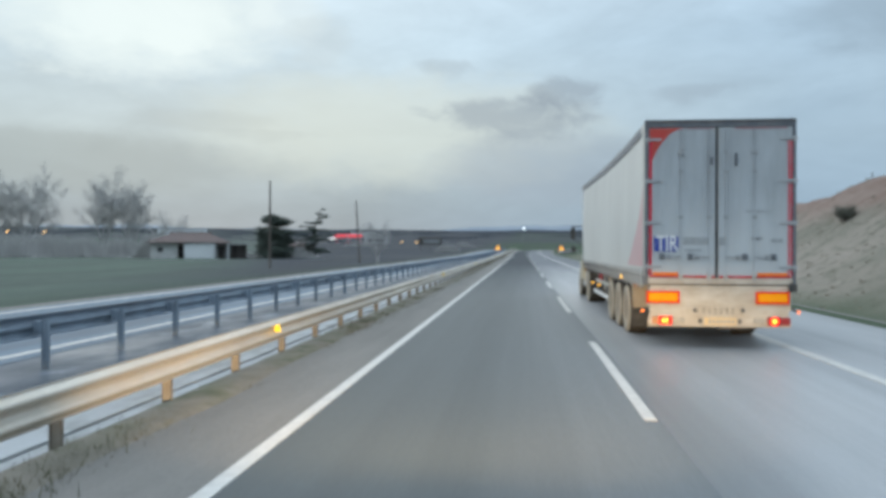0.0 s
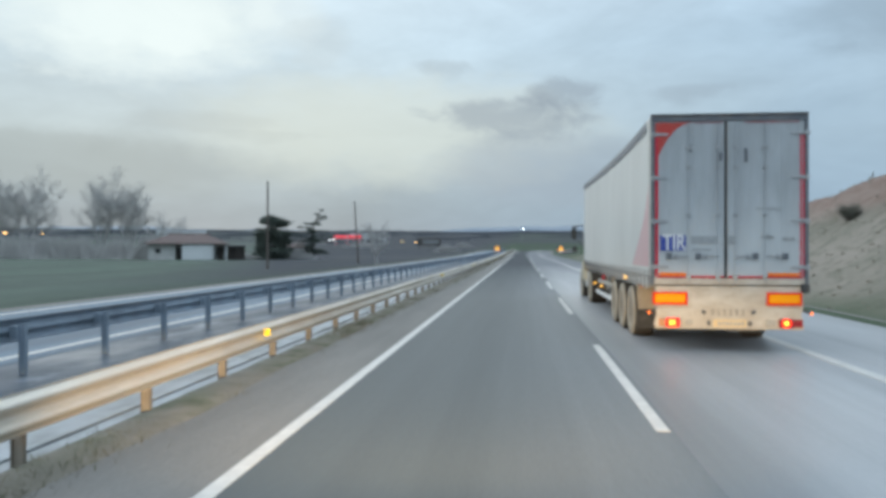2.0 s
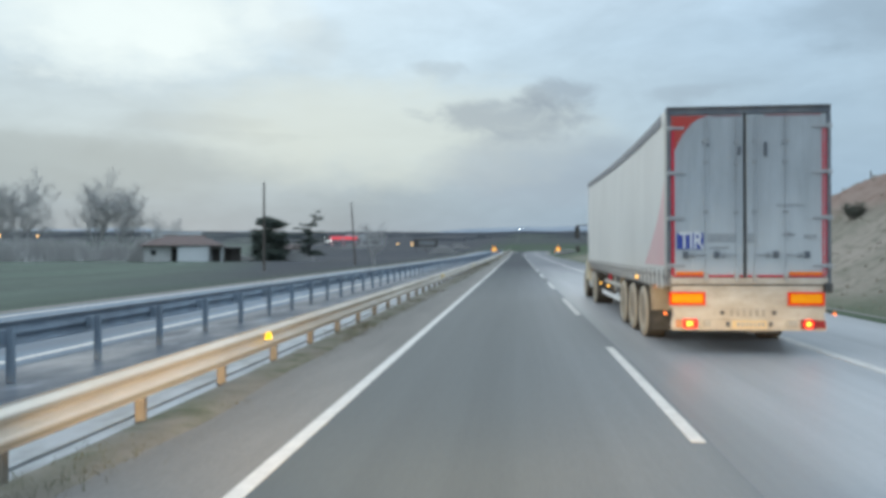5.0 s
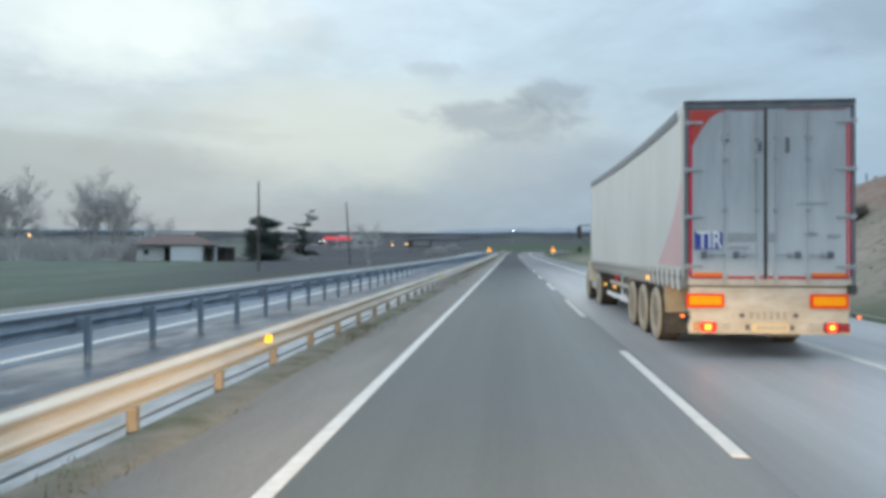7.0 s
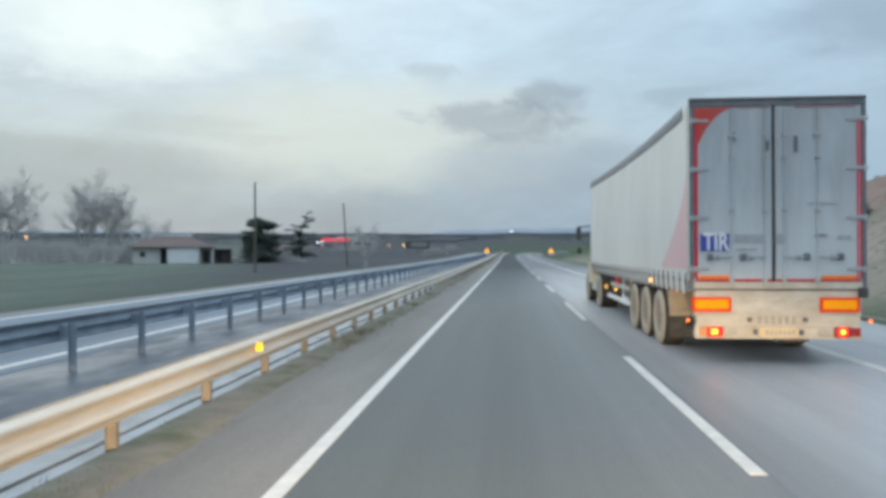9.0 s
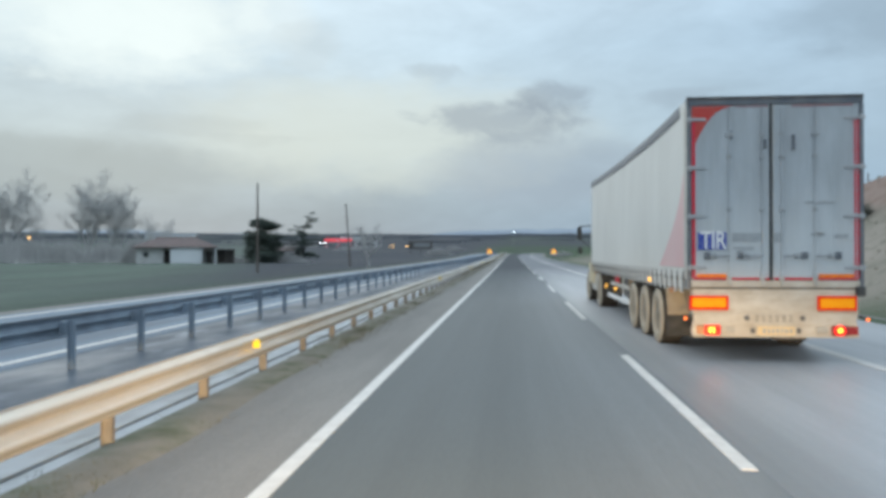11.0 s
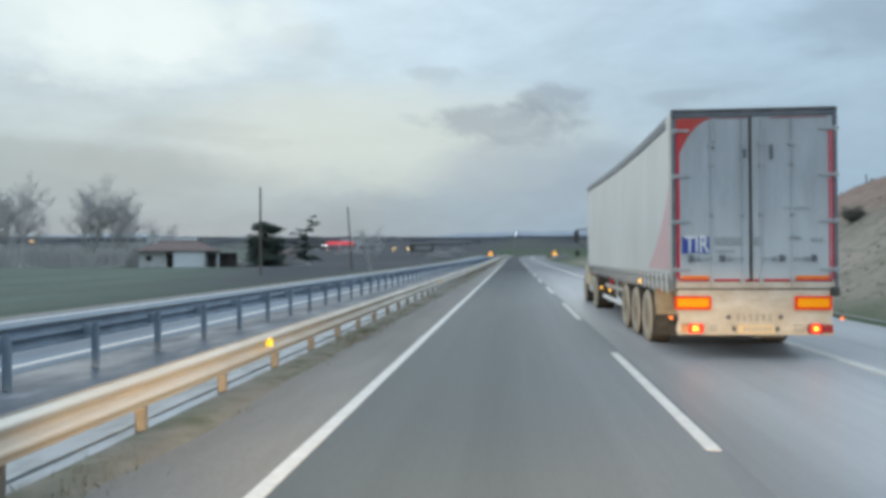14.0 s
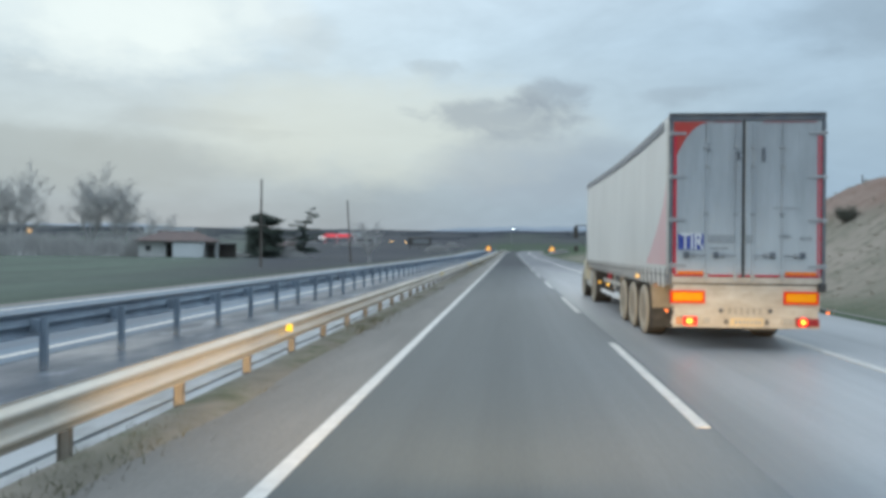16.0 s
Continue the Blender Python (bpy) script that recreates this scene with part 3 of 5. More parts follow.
def graded(lo, hi, near_lo, near_hi, step, grow):
    out, v, s = [], near_lo, step
    while v < near_hi:
        out.append(v)
        v += step
    out.append(near_hi)
    v, s = near_hi, step
    while v < hi:
        s *= grow
        v = min(hi, v + s)
        out.append(v)
    v, s, low = near_lo, step, []
    while v > lo:
        s *= grow
        v = max(lo, v - s)
        low.append(v)
    return low[::-1] + out


def build_ground():
    xs = sorted(set(graded(-3200, 3200, 5.0, 34.0, 0.7, 1.13) + [-18.4, -18.0]))
    ys = graded(-500, 4200, -30.0, 90.0, 1.2, 1.07)
    verts = [(x, y, land(x, y)) for y in ys for x in xs]
    n = len(xs)
    faces = [(j * n + i, j * n + i + 1, (j + 1) * n + i + 1, (j + 1) * n + i) for j in range(len(ys) - 1) for i in range(n - 1)]
    ob = mesh_object("ground", verts, faces, "fields", smooth=True)
    tagged(ob, "rolling winter fields of green crop and bare soil", "ground", kind="structure")


build_ground()
ROAD_YS = [-60 + 4 * i for i in range(63)] + [200 + 8 * i for i in range(6)]


def strip(name, x0, x1, z0, z1, mat, label, category, ys=None, cross=1, wobble=0.0, kind="structure", parent=None):
    """A slab that follows the road from x0 to x1 across, z0 to z1 high."""
    ys = ys or ROAD_YS
    verts, faces = [], []
    xs = [x0 + (x1 - x0) * i / cross for i in range(cross + 1)]
    row = [(x0, z0)] + [(x, z1) for x in xs] + [(x1, z0)]
    for y in ys:
        shift = wobble * noise.noise((x1, y * 0.11, 2.5))
        verts += [at(x + (shift if x == x1 else 0.0), y, z) for x, z in row]
    n = len(row)
    for j in range(len(ys) - 1):
        for i in range(n - 1):
            faces.append((j * n + i, j * n + i + 1, (j + 1) * n + i + 1, (j + 1) * n + i))
    faces += [tuple(range(n)), tuple((len(ys) - 1) * n + i for i in range(n))[::-1]]
    ob = mesh_object(name, verts, faces, mat, parent)
    if parent is None:
        tagged(ob, label, category, kind=kind)
    return ob


strip("road", -5.68, -2.02, -0.2, 0.0, "asphalt", "damp grey asphalt overtaking lane", "road", ys=[-60 + 1.5 * i for i in range(174)] + ROAD_YS[64:], cross=2, wobble=0.06)
strip("road", -2.4, 4.45, -0.2, -0.003, "asphalt_pale", "paler damp asphalt lane and hard shoulder, sky sheen in its colour", "road", cross=3)
strip("road_shoulder", -6.85, -5.68, -0.2, 0.001, "gritty", "gritty brown-grey hard shoulder below the guardrail", "road shoulder")
strip("median", -11.0, -8.25, -0.2, -0.012, "median", "wet dark gravel median, puddles pale with painted sky reflection", "median", cross=3)
strip("drain", -8.25, -7.66, -0.2, -0.02, "concrete", "pale wet concrete drain behind the guardrail", "drain", cross=2)
strip("drain", -7.58, -7.38, -0.2, -0.02, "concrete", "pale wet concrete kerb of the drain", "drain")
strip("drain_slot", -7.66, -7.58, -0.2, -0.12, "chassis", "dark recessed slot in the concrete drain", "drain")
strip("verge", -7.38, -6.85, -0.2, -0.012, "gritty", "gritty strip below the guardrail", "verge")
strip("opposite_road", -17.3, -11.0, -0.2, -0.004, "asphalt_far", "wet asphalt of the opposite carriageway, sky reflection in its colour", "road", cross=3)
strip("opposite_shoulder", -18.6, -17.3, -0.2, -0.03, "gritty", "gritty shoulder of the opposite carriageway", "road shoulder")
strip("right_verge", 4.45, 5.4, -0.2, -0.03, "gritty", "gravel verge beside the road", "verge")
strip("edge_line", -5.685, -5.545, -0.004, 0.005, "line", "worn solid white edge line on asphalt", "road marking")
strip("edge_line", 1.20, 1.40, -0.004, 0.005, "line", "worn solid white edge line on asphalt", "road marking")
strip("edge_line", -11.5, -11.32, -0.006, 0.003, "line", "worn solid white edge line on the opposite carriageway", "road marking")
strip("edge_line", -16.9, -16.7, -0.006, 0.003, "line", "worn solid white edge line on the opposite carriageway", "road marking")
for k in range(-4, 17):
    y0 = -5.7 + 12.8 * k
    strip("lane_dash", -2.19, -2.06, -0.004, 0.005, "line", "worn white lane dash on asphalt", "road marking",
          ys=[y0 + 6.3 * i / 4 for i in range(5)], kind="structure")


# ---- guardrails ----
def w_beam_profile():
    """W section of a crash barrier, (depth, height); depth grows towards the traffic."""
    pts = []
    for i in range(25):
        s = i / 24
        z = 0.33 * s
        d = 0.034 * (1 - math.cos(4 * math.pi * s))
        pts.append((d, z))
    pts[0], pts[-1] = (0.012, 0.0), (0.012, 0.33)
    return pts


def guardrail(x, face, bottom, y0, y1, section, post_step, mat, post_mat, label, reflectors=None, blocks=True):
    rail = thing("guardrail", label, "guardrail", at(x, y0))
    base = rail.location.copy()
    prof = w_beam_profile()
    y = y0
    while y < y1:
        ya, yb = y, min(y1, y + section) + 0.12
        verts, faces = [], []
        steps = 3
        for side, off in ((0, 0.0), (1, -0.004)):
            for j in range(steps + 1):
                yy = ya + (yb - ya) * j / steps
                lap = 0.004 * j / steps
                for d, z in prof:
                    verts.append(at(x + face * (d + off + lap), yy, bottom + z) - base)
        n = len(prof)
        half = n * (steps + 1)
        for side in (0, 1):
            for j in range(steps):
                for i in range(n - 1):
                    f = (side * half + j * n + i, side * half + j * n + i + 1, side * half + (j + 1) * n + i + 1, side * half + (j + 1) * n + i)
                    faces.append(f if side == 0 else f[::-1])
        for j in range(steps):
            for i in (0, n - 1):
                faces.append((j * n + i, (j + 1) * n + i, half + (j + 1) * n + i, half + j * n + i))
        mesh_object("beam", verts, faces, mat, rail, smooth=True)
        y += section
    # one post mesh shared by all
    bm = bmesh.new()
    box(bm, -0.05, 0.05, -0.003, 0.003, -0.35, bottom + 0.27)
    box(bm, -0.05, -0.044, -0.028, 0.028, -0.35, bottom + 0.27)
    box(bm, 0.044, 0.05, -0.028, 0.028, -0.35, bottom + 0.27)
    first = part("post", bm, post_mat, rail)
    bm = boxed(-0.06, 0.06, -0.045, 0.045, -0.09, 0.09, bevel=0.01)
    spacer = part("spacer", bm, post_mat, rail)
    y, used = y0 + 0.6, False
    while y < y1:
        p = at(x - face * 0.17, y) - base
        q = at(x - face * 0.06, y, bottom + 0.155) - base
        for proto, place in ((first, p), (spacer, q)):
            ob = proto if not used else new(proto.name.split(".")[0], proto.data)
            ob.parent = rail
            ob.location = place
        used = True
        y += post_step
    if reflectors:
        a = None
        for ry in reflectors:
            if a is None:
                bm = bmesh.new()
                box(bm, -0.05, 0.05, -0.012, 0.0, -0.055, 0.055, bevel=0.004)
                a = part("reflector", bm, "amber", rail, "yellow retroreflector")
                ob = a
            else:
                ob = new("reflector", a.data)
                tagged(ob, "yellow retroreflector")
                ob.parent = rail
            ob.location = at(x + face * 0.09, ry, bottom + 0.20) - base
    return rail


NEAR_REFLECTORS = [-2.4 + 24.0 * i for i in range(9)]
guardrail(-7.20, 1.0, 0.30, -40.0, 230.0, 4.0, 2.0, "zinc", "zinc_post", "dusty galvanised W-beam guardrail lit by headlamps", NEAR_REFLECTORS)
guardrail(-10.35, -1.0, 0.42, -40.0, 230.0, 4.0, 2.0, "zinc_dark", "zinc_dark", "galvanised guardrail seen from behind across the wet median, its shade in the colour")


def verge_tufts():
    """Low earth and grass tufts along the foot of the near guardrail."""
    rng = random.Random(5)
    verts, faces = [], []
    for _ in range(22000):
        y = -14 + 150 * rng.random() ** 1.7
        clump = noise.noise((0.0, y * 0.16, 3.0)) + 0.6 * noise.noise((0.0, y * 0.8, 6.0))
        if clump < -0.12:
            continue
        x = -7.0 + rng.gauss(0, 0.15)
        h = 0.03 + (0.06 + 0.20 * min(1.0, max(0.0, clump))) * rng.random()
        a, lean = rng.random() * 6.28, rng.gauss(0, 0.06)
        w = 0.004 + 0.007 * rng.random()
        p = at(x, y, -0.03)
        dx, dy = w * math.cos(a), w * math.sin(a)
        k = len(verts)
        verts += [p + Vector((-dx, -dy, 0)), p + Vector((dx, dy, 0)), p + Vector((lean, rng.gauss(0, 0.06), h))]
        faces.append((k, k + 1, k + 2))
    ob = mesh_object("grass_tufts", verts, faces, "grass")
    tagged(ob, "sparse dry grass tufts at the guardrail's foot", "grass", kind="stuff")
    verts, faces = [], []
    ys = [-40 + 0.7 * i for i in range(365)]
    cols = 6
    for y in ys:
        w = 0.36 + 0.16 * noise.noise((1.0, y * 0.3, 0))
        for i in range(cols):
            s = i / (cols - 1)
            x = -7.45 + s * (0.40 + 0.9 * w)
            z = 0.002 + 0.06 * math.sin(math.pi * min(1, s * 1.05)) * (0.6 + 0.8 * noise.noise((x * 2, y * 0.7, 9.0))) - (0.03 if i in (0, cols - 1) else 0)
            verts.append(at(x, y, z))
    for j in range(len(ys) - 1):
        for i in range(cols - 1):
            faces.append((j * cols + i, j * cols + i + 1, (j + 1) * cols + i + 1, (j + 1) * cols + i))
    ob = mesh_object("verge_earth", verts, faces, "earth", smooth=True)
    tagged(ob, "low ridge of washed earth below the guardrail", "verge", kind="structure")


verge_tufts()


def bank_scrub():
    """Dry tussocks on the bank beside the road."""
    rng = random.Random(9)
    verts, faces = [], []
    for _ in range(3000):
        x, y = rng.uniform(5.6, 26.0), rng.uniform(-10.0, 85.0)
        if noise.noise((x * 0.18, y * 0.12, 6.0)) < -0.05:
            continue
        c = Vector((x, y, land(x, y)))
        size = rng.uniform(0.05, 0.15)
        for _ in range(9):
            a = rng.random() * 6.28
            d = Vector((math.cos(a), math.sin(a), 0)) * size * 0.16
            tip = Vector((rng.gauss(0, 0.5), rng.gauss(0, 0.5), rng.uniform(0.5, 1.1))) * size
            b = c + Vector((rng.gauss(0, 0.35), rng.gauss(0, 0.35), -0.05)) * size
            k = len(verts)
            verts += [b - d, b + d, b + tip]
            faces.append((k, k + 1, k + 2))
    ob = mesh_object("bank_scrub", verts, faces, "scrub")
    tagged(ob, "dry olive tussocks scattered over the stony bank", "scrub", kind="stuff")


bank_scrub()


# ---- the lorry ----
def wheel(parent, x_out, y, radius=0.5, width=0.36, side=-1, dusty=True):
    """A road wheel whose outer face lies at x_out."""
    hub = new("wheel")
    hub.parent = parent
    hub.location = (x_out, y, radius)
    s = -side
    w, r = width * s, radius
    prof = [(0.02 * s, r * 0.56), (0.0, r * 0.62), (-0.012 * s, r * 0.75), (0.0, r * 0.92), (0.03 * s, r * 0.985), (0.07 * s, r), (w - 0.07 * s, r),
            (w - 0.03 * s, r * 0.985), (w, r * 0.92), (w + 0.012 * s, r * 0.75), (w, r * 0.62), (w - 0.02 * s, r * 0.56)]
    v, f = lathe(prof[:5], 0.0)
    mesh_object("sidewall", v, f[:-2], "tyre_dusty" if dusty else "tyre", hub, smooth=True)
    v, f = lathe(prof[4:], 0.0)
    mesh_object("tyre", v, f[:-2], "tyre", hub, smooth=True)
    v, f = lathe([(0.03 * s, r * 0.565), (0.015 * s, r * 0.53), (0.10 * s, r * 0.47), (0.11 * s, r * 0.30), (0.04 * s, r * 0.26), (0.03 * s, r * 0.12)], 0.0)
    mesh_object("rim", v, f, "rim", hub, smooth=True)
    bm = bmesh.new()
    for i in range(10):
        a = i * math.pi / 5
        c = Vector((0.10 * s, r * 0.38 * math.cos(a), r * 0.38 * math.sin(a)))
        tube(bm, c, c - Vector((0.035 * s, 0, 0)), 0.014, 0.012, 6)
    part("wheel_nuts", bm, "rim", hub)
    return hub


def letters(name, words, size, place, mat, parent, squeeze=1.0):
    cu = bpy.data.curves.new(name, "FONT")
    cu.body, cu.size, cu.extrude, cu.align_x, cu.align_y = words, size, 0.002, "CENTER", "CENTER"
    cu.offset = size * 0.02
    tmp = bpy.data.objects.new(name, cu)
    scene.collection.objects.link(tmp)
    me = bpy.data.meshes.new_from_object(tmp.evaluated_get(bpy.context.evaluated_depsgraph_get()))
    bpy.data.objects.remove(tmp)
    me.materials.clear()
    me.materials.append(M[mat])
    ob = new(name, me)
    ob.parent = parent
    ob.matrix_basis = Matrix.Translation(place) @ Euler((radians(90), 0, 0)).to_matrix().to_4x4() @ Matrix.Diagonal((squeeze, 1, 1, 1))
    return ob


def flat(name, pts, y, depth, mat, parent, label=""):
    """A plate with the outline pts (x, z), its face at y, depth thick."""
    n = len(pts)
    v = [(x, y, z) for x, z in pts] + [(x, y + depth, z) for x, z in pts]
    f = [tuple(range(n)), tuple(range(2 * n - 1, n - 1, -1))] + [(i, i + n, (i + 1) % n + n, (i + 1) % n) for i in range(n)]
    bm = bmesh.new()
    vs = [bm.verts.new(p) for p in v]
    for q in f:
        bm.faces.new([vs[i] for i in q])
    return part(name, bm, mat, parent, label)


def sag(y):
    """How far the roof line hangs below a straight line at y."""
    return 0.11 * math.sin(math.pi * min(1.0, max(0.0, y / 13.5)) ** 0.75)


def curtain(parent, side):
    """A tarpaulin side wall that bellies a little between its posts."""
    ny, nz = 90, 14
    verts, faces = [], []
    for j in range(nz + 1):
        z = 1.24 + (3.84 - 1.24) * j / nz
        for i in range(ny + 1):
            y = 0.12 + 13.47 * i / ny
            belly = 0.022 * math.sin(math.pi * j / nz) * (0.6 + 0.4 * math.sin(2 * math.pi * (y - 0.1) / 3.34 - 1.57))
            crease = 0.006 * noise.noise((y * 1.6, z * 0.5, side * 3.0)) + 0.003 * math.sin(y * 9.0) * max(0, 1 - j / 5)
            verts.append((side * (1.258 + belly + crease), y, z - sag(y) * j / nz))
    n = ny + 1
    for j in range(nz):
        for i in range(ny):
            q = (j * n + i, j * n + i + 1, (j + 1) * n + i + 1, (j + 1) * n + i)
            faces.append(q if side > 0 else q[::-1])
    c = mesh_object("curtain", verts, faces, "tarpaulin", parent, "pale grey tarpaulin curtain", smooth=True)
    # the faded red wedge printed at the rear end
    k = 12
    verts, faces = [], []
    for j in range(k + 1):
        z = 1.42 + 1.75 * j / k
        y1 = 0.16 + 1.95 * (1 - j / k) ** 1.9
        for i in range(5):
            y = 0.14 + (y1 - 0.14) * i / 4
            jj = (z - 1.24) / 2.6
            belly = 0.022 * math.sin(math.pi * jj) * (0.6 + 0.4 * math.sin(2 * math.pi * (y - 0.1) / 3.34 - 1.57))
            verts.append((side * (1.266 + belly + 0.004), y, z))
    for j in range(k):
        for i in range(4):
            q = (j * 5 + i, j * 5 + i + 1, (j + 1) * 5 + i + 1, (j + 1) * 5 + i)
            faces.append(q if side > 0 else q[::-1])
    mesh_object("curtain_print", verts, faces, "tarpaulin_red", c, "faded red printed wedge")
    # valance with its straps
    strap = None
    for i in range(32):
        y = 0.3 + 13.0 * i / 31
        if strap is None:
            bm = boxed(-0.006, 0.006, -0.024, 0.024, -0.16, 0.17, bevel=0.004)
            box(bm, -0.014, 0.014, -0.034, 0.034, 0.02, 0.09)
            strap = part("strap", bm, "frame_grey", c, "dark buckled strap")
            ob = strap
        else:
            ob = new("strap", strap.data)
            ob.parent = c
        ob.location = (side * 1.272, y, 1.19)
    for i in range(31):
        y0 = 0.3 + 13.0 * i / 31 + 0.055
        bm = bmesh.new()
        a = [bm.verts.new((side * 1.258, y0, 1.25)), bm.verts.new((side * 1.258, y0 + 0.31, 1.25)),
             bm.verts.new((side * 1.254, y0 + 0.24, 1.03)), bm.verts.new((side * 1.254, y0 + 0.07, 1.03))]
        bm.faces.new(a)
        part("flap", bm, "tarpaulin", c)


def build_trailer():
    t = thing("semi_trailer", "dirty white curtain-sided semi-trailer with red and orange markings on the road", "trailer")
    part("floor", boxed(-1.24, 1.24, 0.02, 13.58, 1.10, 1.235, bevel=0.01), "chassis", t)
    part("roof", boxed(-1.25, 1.25, 0.03, 13.58, 3.86, 3.90, bevel=0.01), "tarpaulin", t)
    part("front_wall", boxed(-1.24, 1.24, 13.48, 13.6, 1.10, 3.98, bevel=0.02), "tarpaulin", t)
    for s in (-1, 1):
        rail = bmesh.new()
        rings = []
        for i in range(25):
            y = 0.55 + 13.03 * i / 24
            dz = sag(y)
            rings.append([rail.verts.new((s * x, y, z - dz)) for x, z in ((1.20, 3.81), (1.276, 3.81), (1.282, 3.90), (1.27, 3.985), (1.20, 3.99))])
        for ra, rb in zip(rings, rings[1:]):
            for k in range(5):
                rail.faces.new((ra[k], ra[(k + 1) % 5], rb[(k + 1) % 5], rb[k]))
        rail.faces.new(rings[0])
        rail.faces.new(rings[-1][::-1])
        part("roof_rail", rail, "rail_grey", t, "grey roof rail that sags a little")
        part("rail_end", boxed(s * 1.268, s * 1.20, 0.125, 0.545, 3.80, 3.97, bevel=0.012), "tarpaulin", t, "pale tarpaulin corner")
        part("side_rail", boxed(s * 1.245, s * 1.19, 0.1, 13.58, 1.08, 1.24, bevel=0.01), "steel_pale", t)
        curtain(t, s)
        for y in (0.5, 13.3):
            part("curtain_pole", tube(bmesh.new(), (s * 1.235, y, 1.2), (s * 1.235, y, 3.9), 0.02), "steel_pale", t)
    # rear frame
    fr = part("rear_frame", boxed(-1.275, 1.275, 0.0, 0.12, 3.865, 4.0, bevel=0.015), "frame_grey", t, "dark grey steel rear frame")
    for s in (-1, 1):
        part("corner_post", boxed(s * 1.275, s * 1.212, 0.0, 0.12, 1.10, 3.863, bevel=0.012), "frame_grey", fr)
        part("post_edge", boxed(s * 1.279, s * 1.262, 0.02, 0.20, 1.25, 3.86, bevel=0.004), "steel_pale", fr)
    part("buffer", boxed(1.15, 1.275, -0.06, 0.03, 1.0, 1.15, bevel=0.02), "seal", t, "black rubber buffer")
    part("roof_lip", boxed(-1.27, 1.27, -0.012, 0.02, 3.945, 3.985, bevel=0.006), "chassis", fr)
    part("rear_sill", boxed(-1.26, 1.26, 0.004, 0.14, 1.124, 1.228, bevel=0.006), "bumper", t, "dirty pale steel sill")
    # doors
    mid = -0.055
    for s, x0, x1 in ((-1, -1.208, mid - 0.018), (1, mid + 0.018, 1.208)):
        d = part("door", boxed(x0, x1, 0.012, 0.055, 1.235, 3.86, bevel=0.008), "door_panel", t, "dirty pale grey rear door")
        w = x1 - x0
        for fx in (0.27, 0.56, 0.83):  # shallow vertical stiffening folds
            xx = x0 + w * (fx if s < 0 else 1 - fx)
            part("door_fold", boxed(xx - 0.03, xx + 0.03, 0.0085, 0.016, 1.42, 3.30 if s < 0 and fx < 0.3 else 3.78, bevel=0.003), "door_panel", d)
        for xx in ((-0.66, -0.18) if s < 0 else (0.10, 0.58)):  # locking bars with their guides and keepers
            b = part("locking_bar", tube(bmesh.new(), (xx, -0.008, 1.2), (xx, -0.008, 3.82), 0.011, sides=8), "door_panel", d)
            for z in (1.33, 2.29, 3.09, 3.42):
                wide = 0.055 if z > 3.3 and abs(xx) > 0.5 else 0.036
                part("bar_guide", boxed(xx - wide, xx + wide, -0.022, 0.012, z - 0.03, z + 0.03, bevel=0.008), "ink_faint" if z > 2 else "door_panel", b)
            part("handle", boxed(xx, xx + s * 0.37, -0.034, -0.018, 1.587, 1.612, bevel=0.006), "ink_faint", b)
            part("handle_keeper", boxed(xx + s * 0.27, xx + s * 0.37, -0.036, 0.012, 1.55, 1.655, bevel=0.02), "frame_grey", b, "dark handle keeper")
            part("handle_plate", boxed(xx + s * 0.17, xx + s * 0.24, -0.024, 0.012, 1.555, 1.64, bevel=0.02), "ink_faint", b)
            part("bar_foot", boxed(xx - 0.03, xx + 0.03, -0.03, 0.0, 1.16, 1.265, bevel=0.012), "steel_pale", b)
        hx = -1.235 if s < 0 else 1.235
        for z in (1.42, 2.19, 2.92, 3.65):
            h = bmesh.new()
            box(h, hx - 0.055, hx + 0.055, -0.022, 0.006, z - 0.028, z + 0.028, bevel=0.008)
            box(h, hx, hx - s * 0.24, -0.010, 0.012, z - 0.022, z + 0.022, bevel=0.006)
            tube(h, (hx, -0.014, z - 0.05), (hx, -0.014, z + 0.05), 0.016)
            part("hinge", h, "hinge_grey", d)
        # retroreflective tape
        tx = -1.178 if s < 0 else 1.182
        for z0, z1 in ((1.27, 1.385), (1.455, 2.155), (2.225, 2.885), (2.955, 3.615)):
            for a, e in ((-0.027, 0.025),) if s < 0 else ((-0.042, -0.018), (0.002, 0.025)):
                part("tape", boxed(tx + a, tx + e, 0.006, 0.0125, z0, z1), "tape_red", d, "red reflective tape")
    for x0, x1, mat in ((-1.18, -0.70, "tape_red"), (-0.62, -0.22, "tape_red"), (-0.14, 0.06, "tape_red"), (0.14, 0.54, "tape_red"), (0.62, 1.18, "tape_red")):
        part("tape", boxed(x0, x1, 0.003, 0.0112, 1.238, 1.272), mat, t, "red reflective tape")
    for x0, x1 in ((-1.13, -0.70), (0.63, 1.13)):
        part("tape", boxed(x0, x1, 0.003, 0.0112, 1.275, 1.325), "tape_orange", t, "orange reflective tape")
    part("tape", boxed(0.25, 1.12, 0.006, 0.0115, 3.825, 3.85), "tape_grimy", t, "grimy red reflective tape")
    part("tape", boxed(-0.57, -0.1, 0.006, 0.0115, 3.83, 3.85), "tape_grimy", t, "grimy red reflective tape")
    part("door_seal", boxed(mid - 0.022, mid + 0.022, -0.004, 0.03, 1.235, 3.865, bevel=0.008), "seal", t, "black rubber seal")
    part("door_seal", boxed(mid + 0.028, mid + 0.040, 0.0, 0.02, 1.235, 3.86), "steel_pale", t)
    corner = [(-1.203, 3.85), (-0.58, 3.85)]
    for i in range(11):  # hollow curve from the top edge down to the post
        q = i / 10
        corner.append((-0.58 - 0.555 * q, 3.85 - 0.07 * q - 0.46 * q ** 2.6))
    corner.append((-1.203, 3.24))
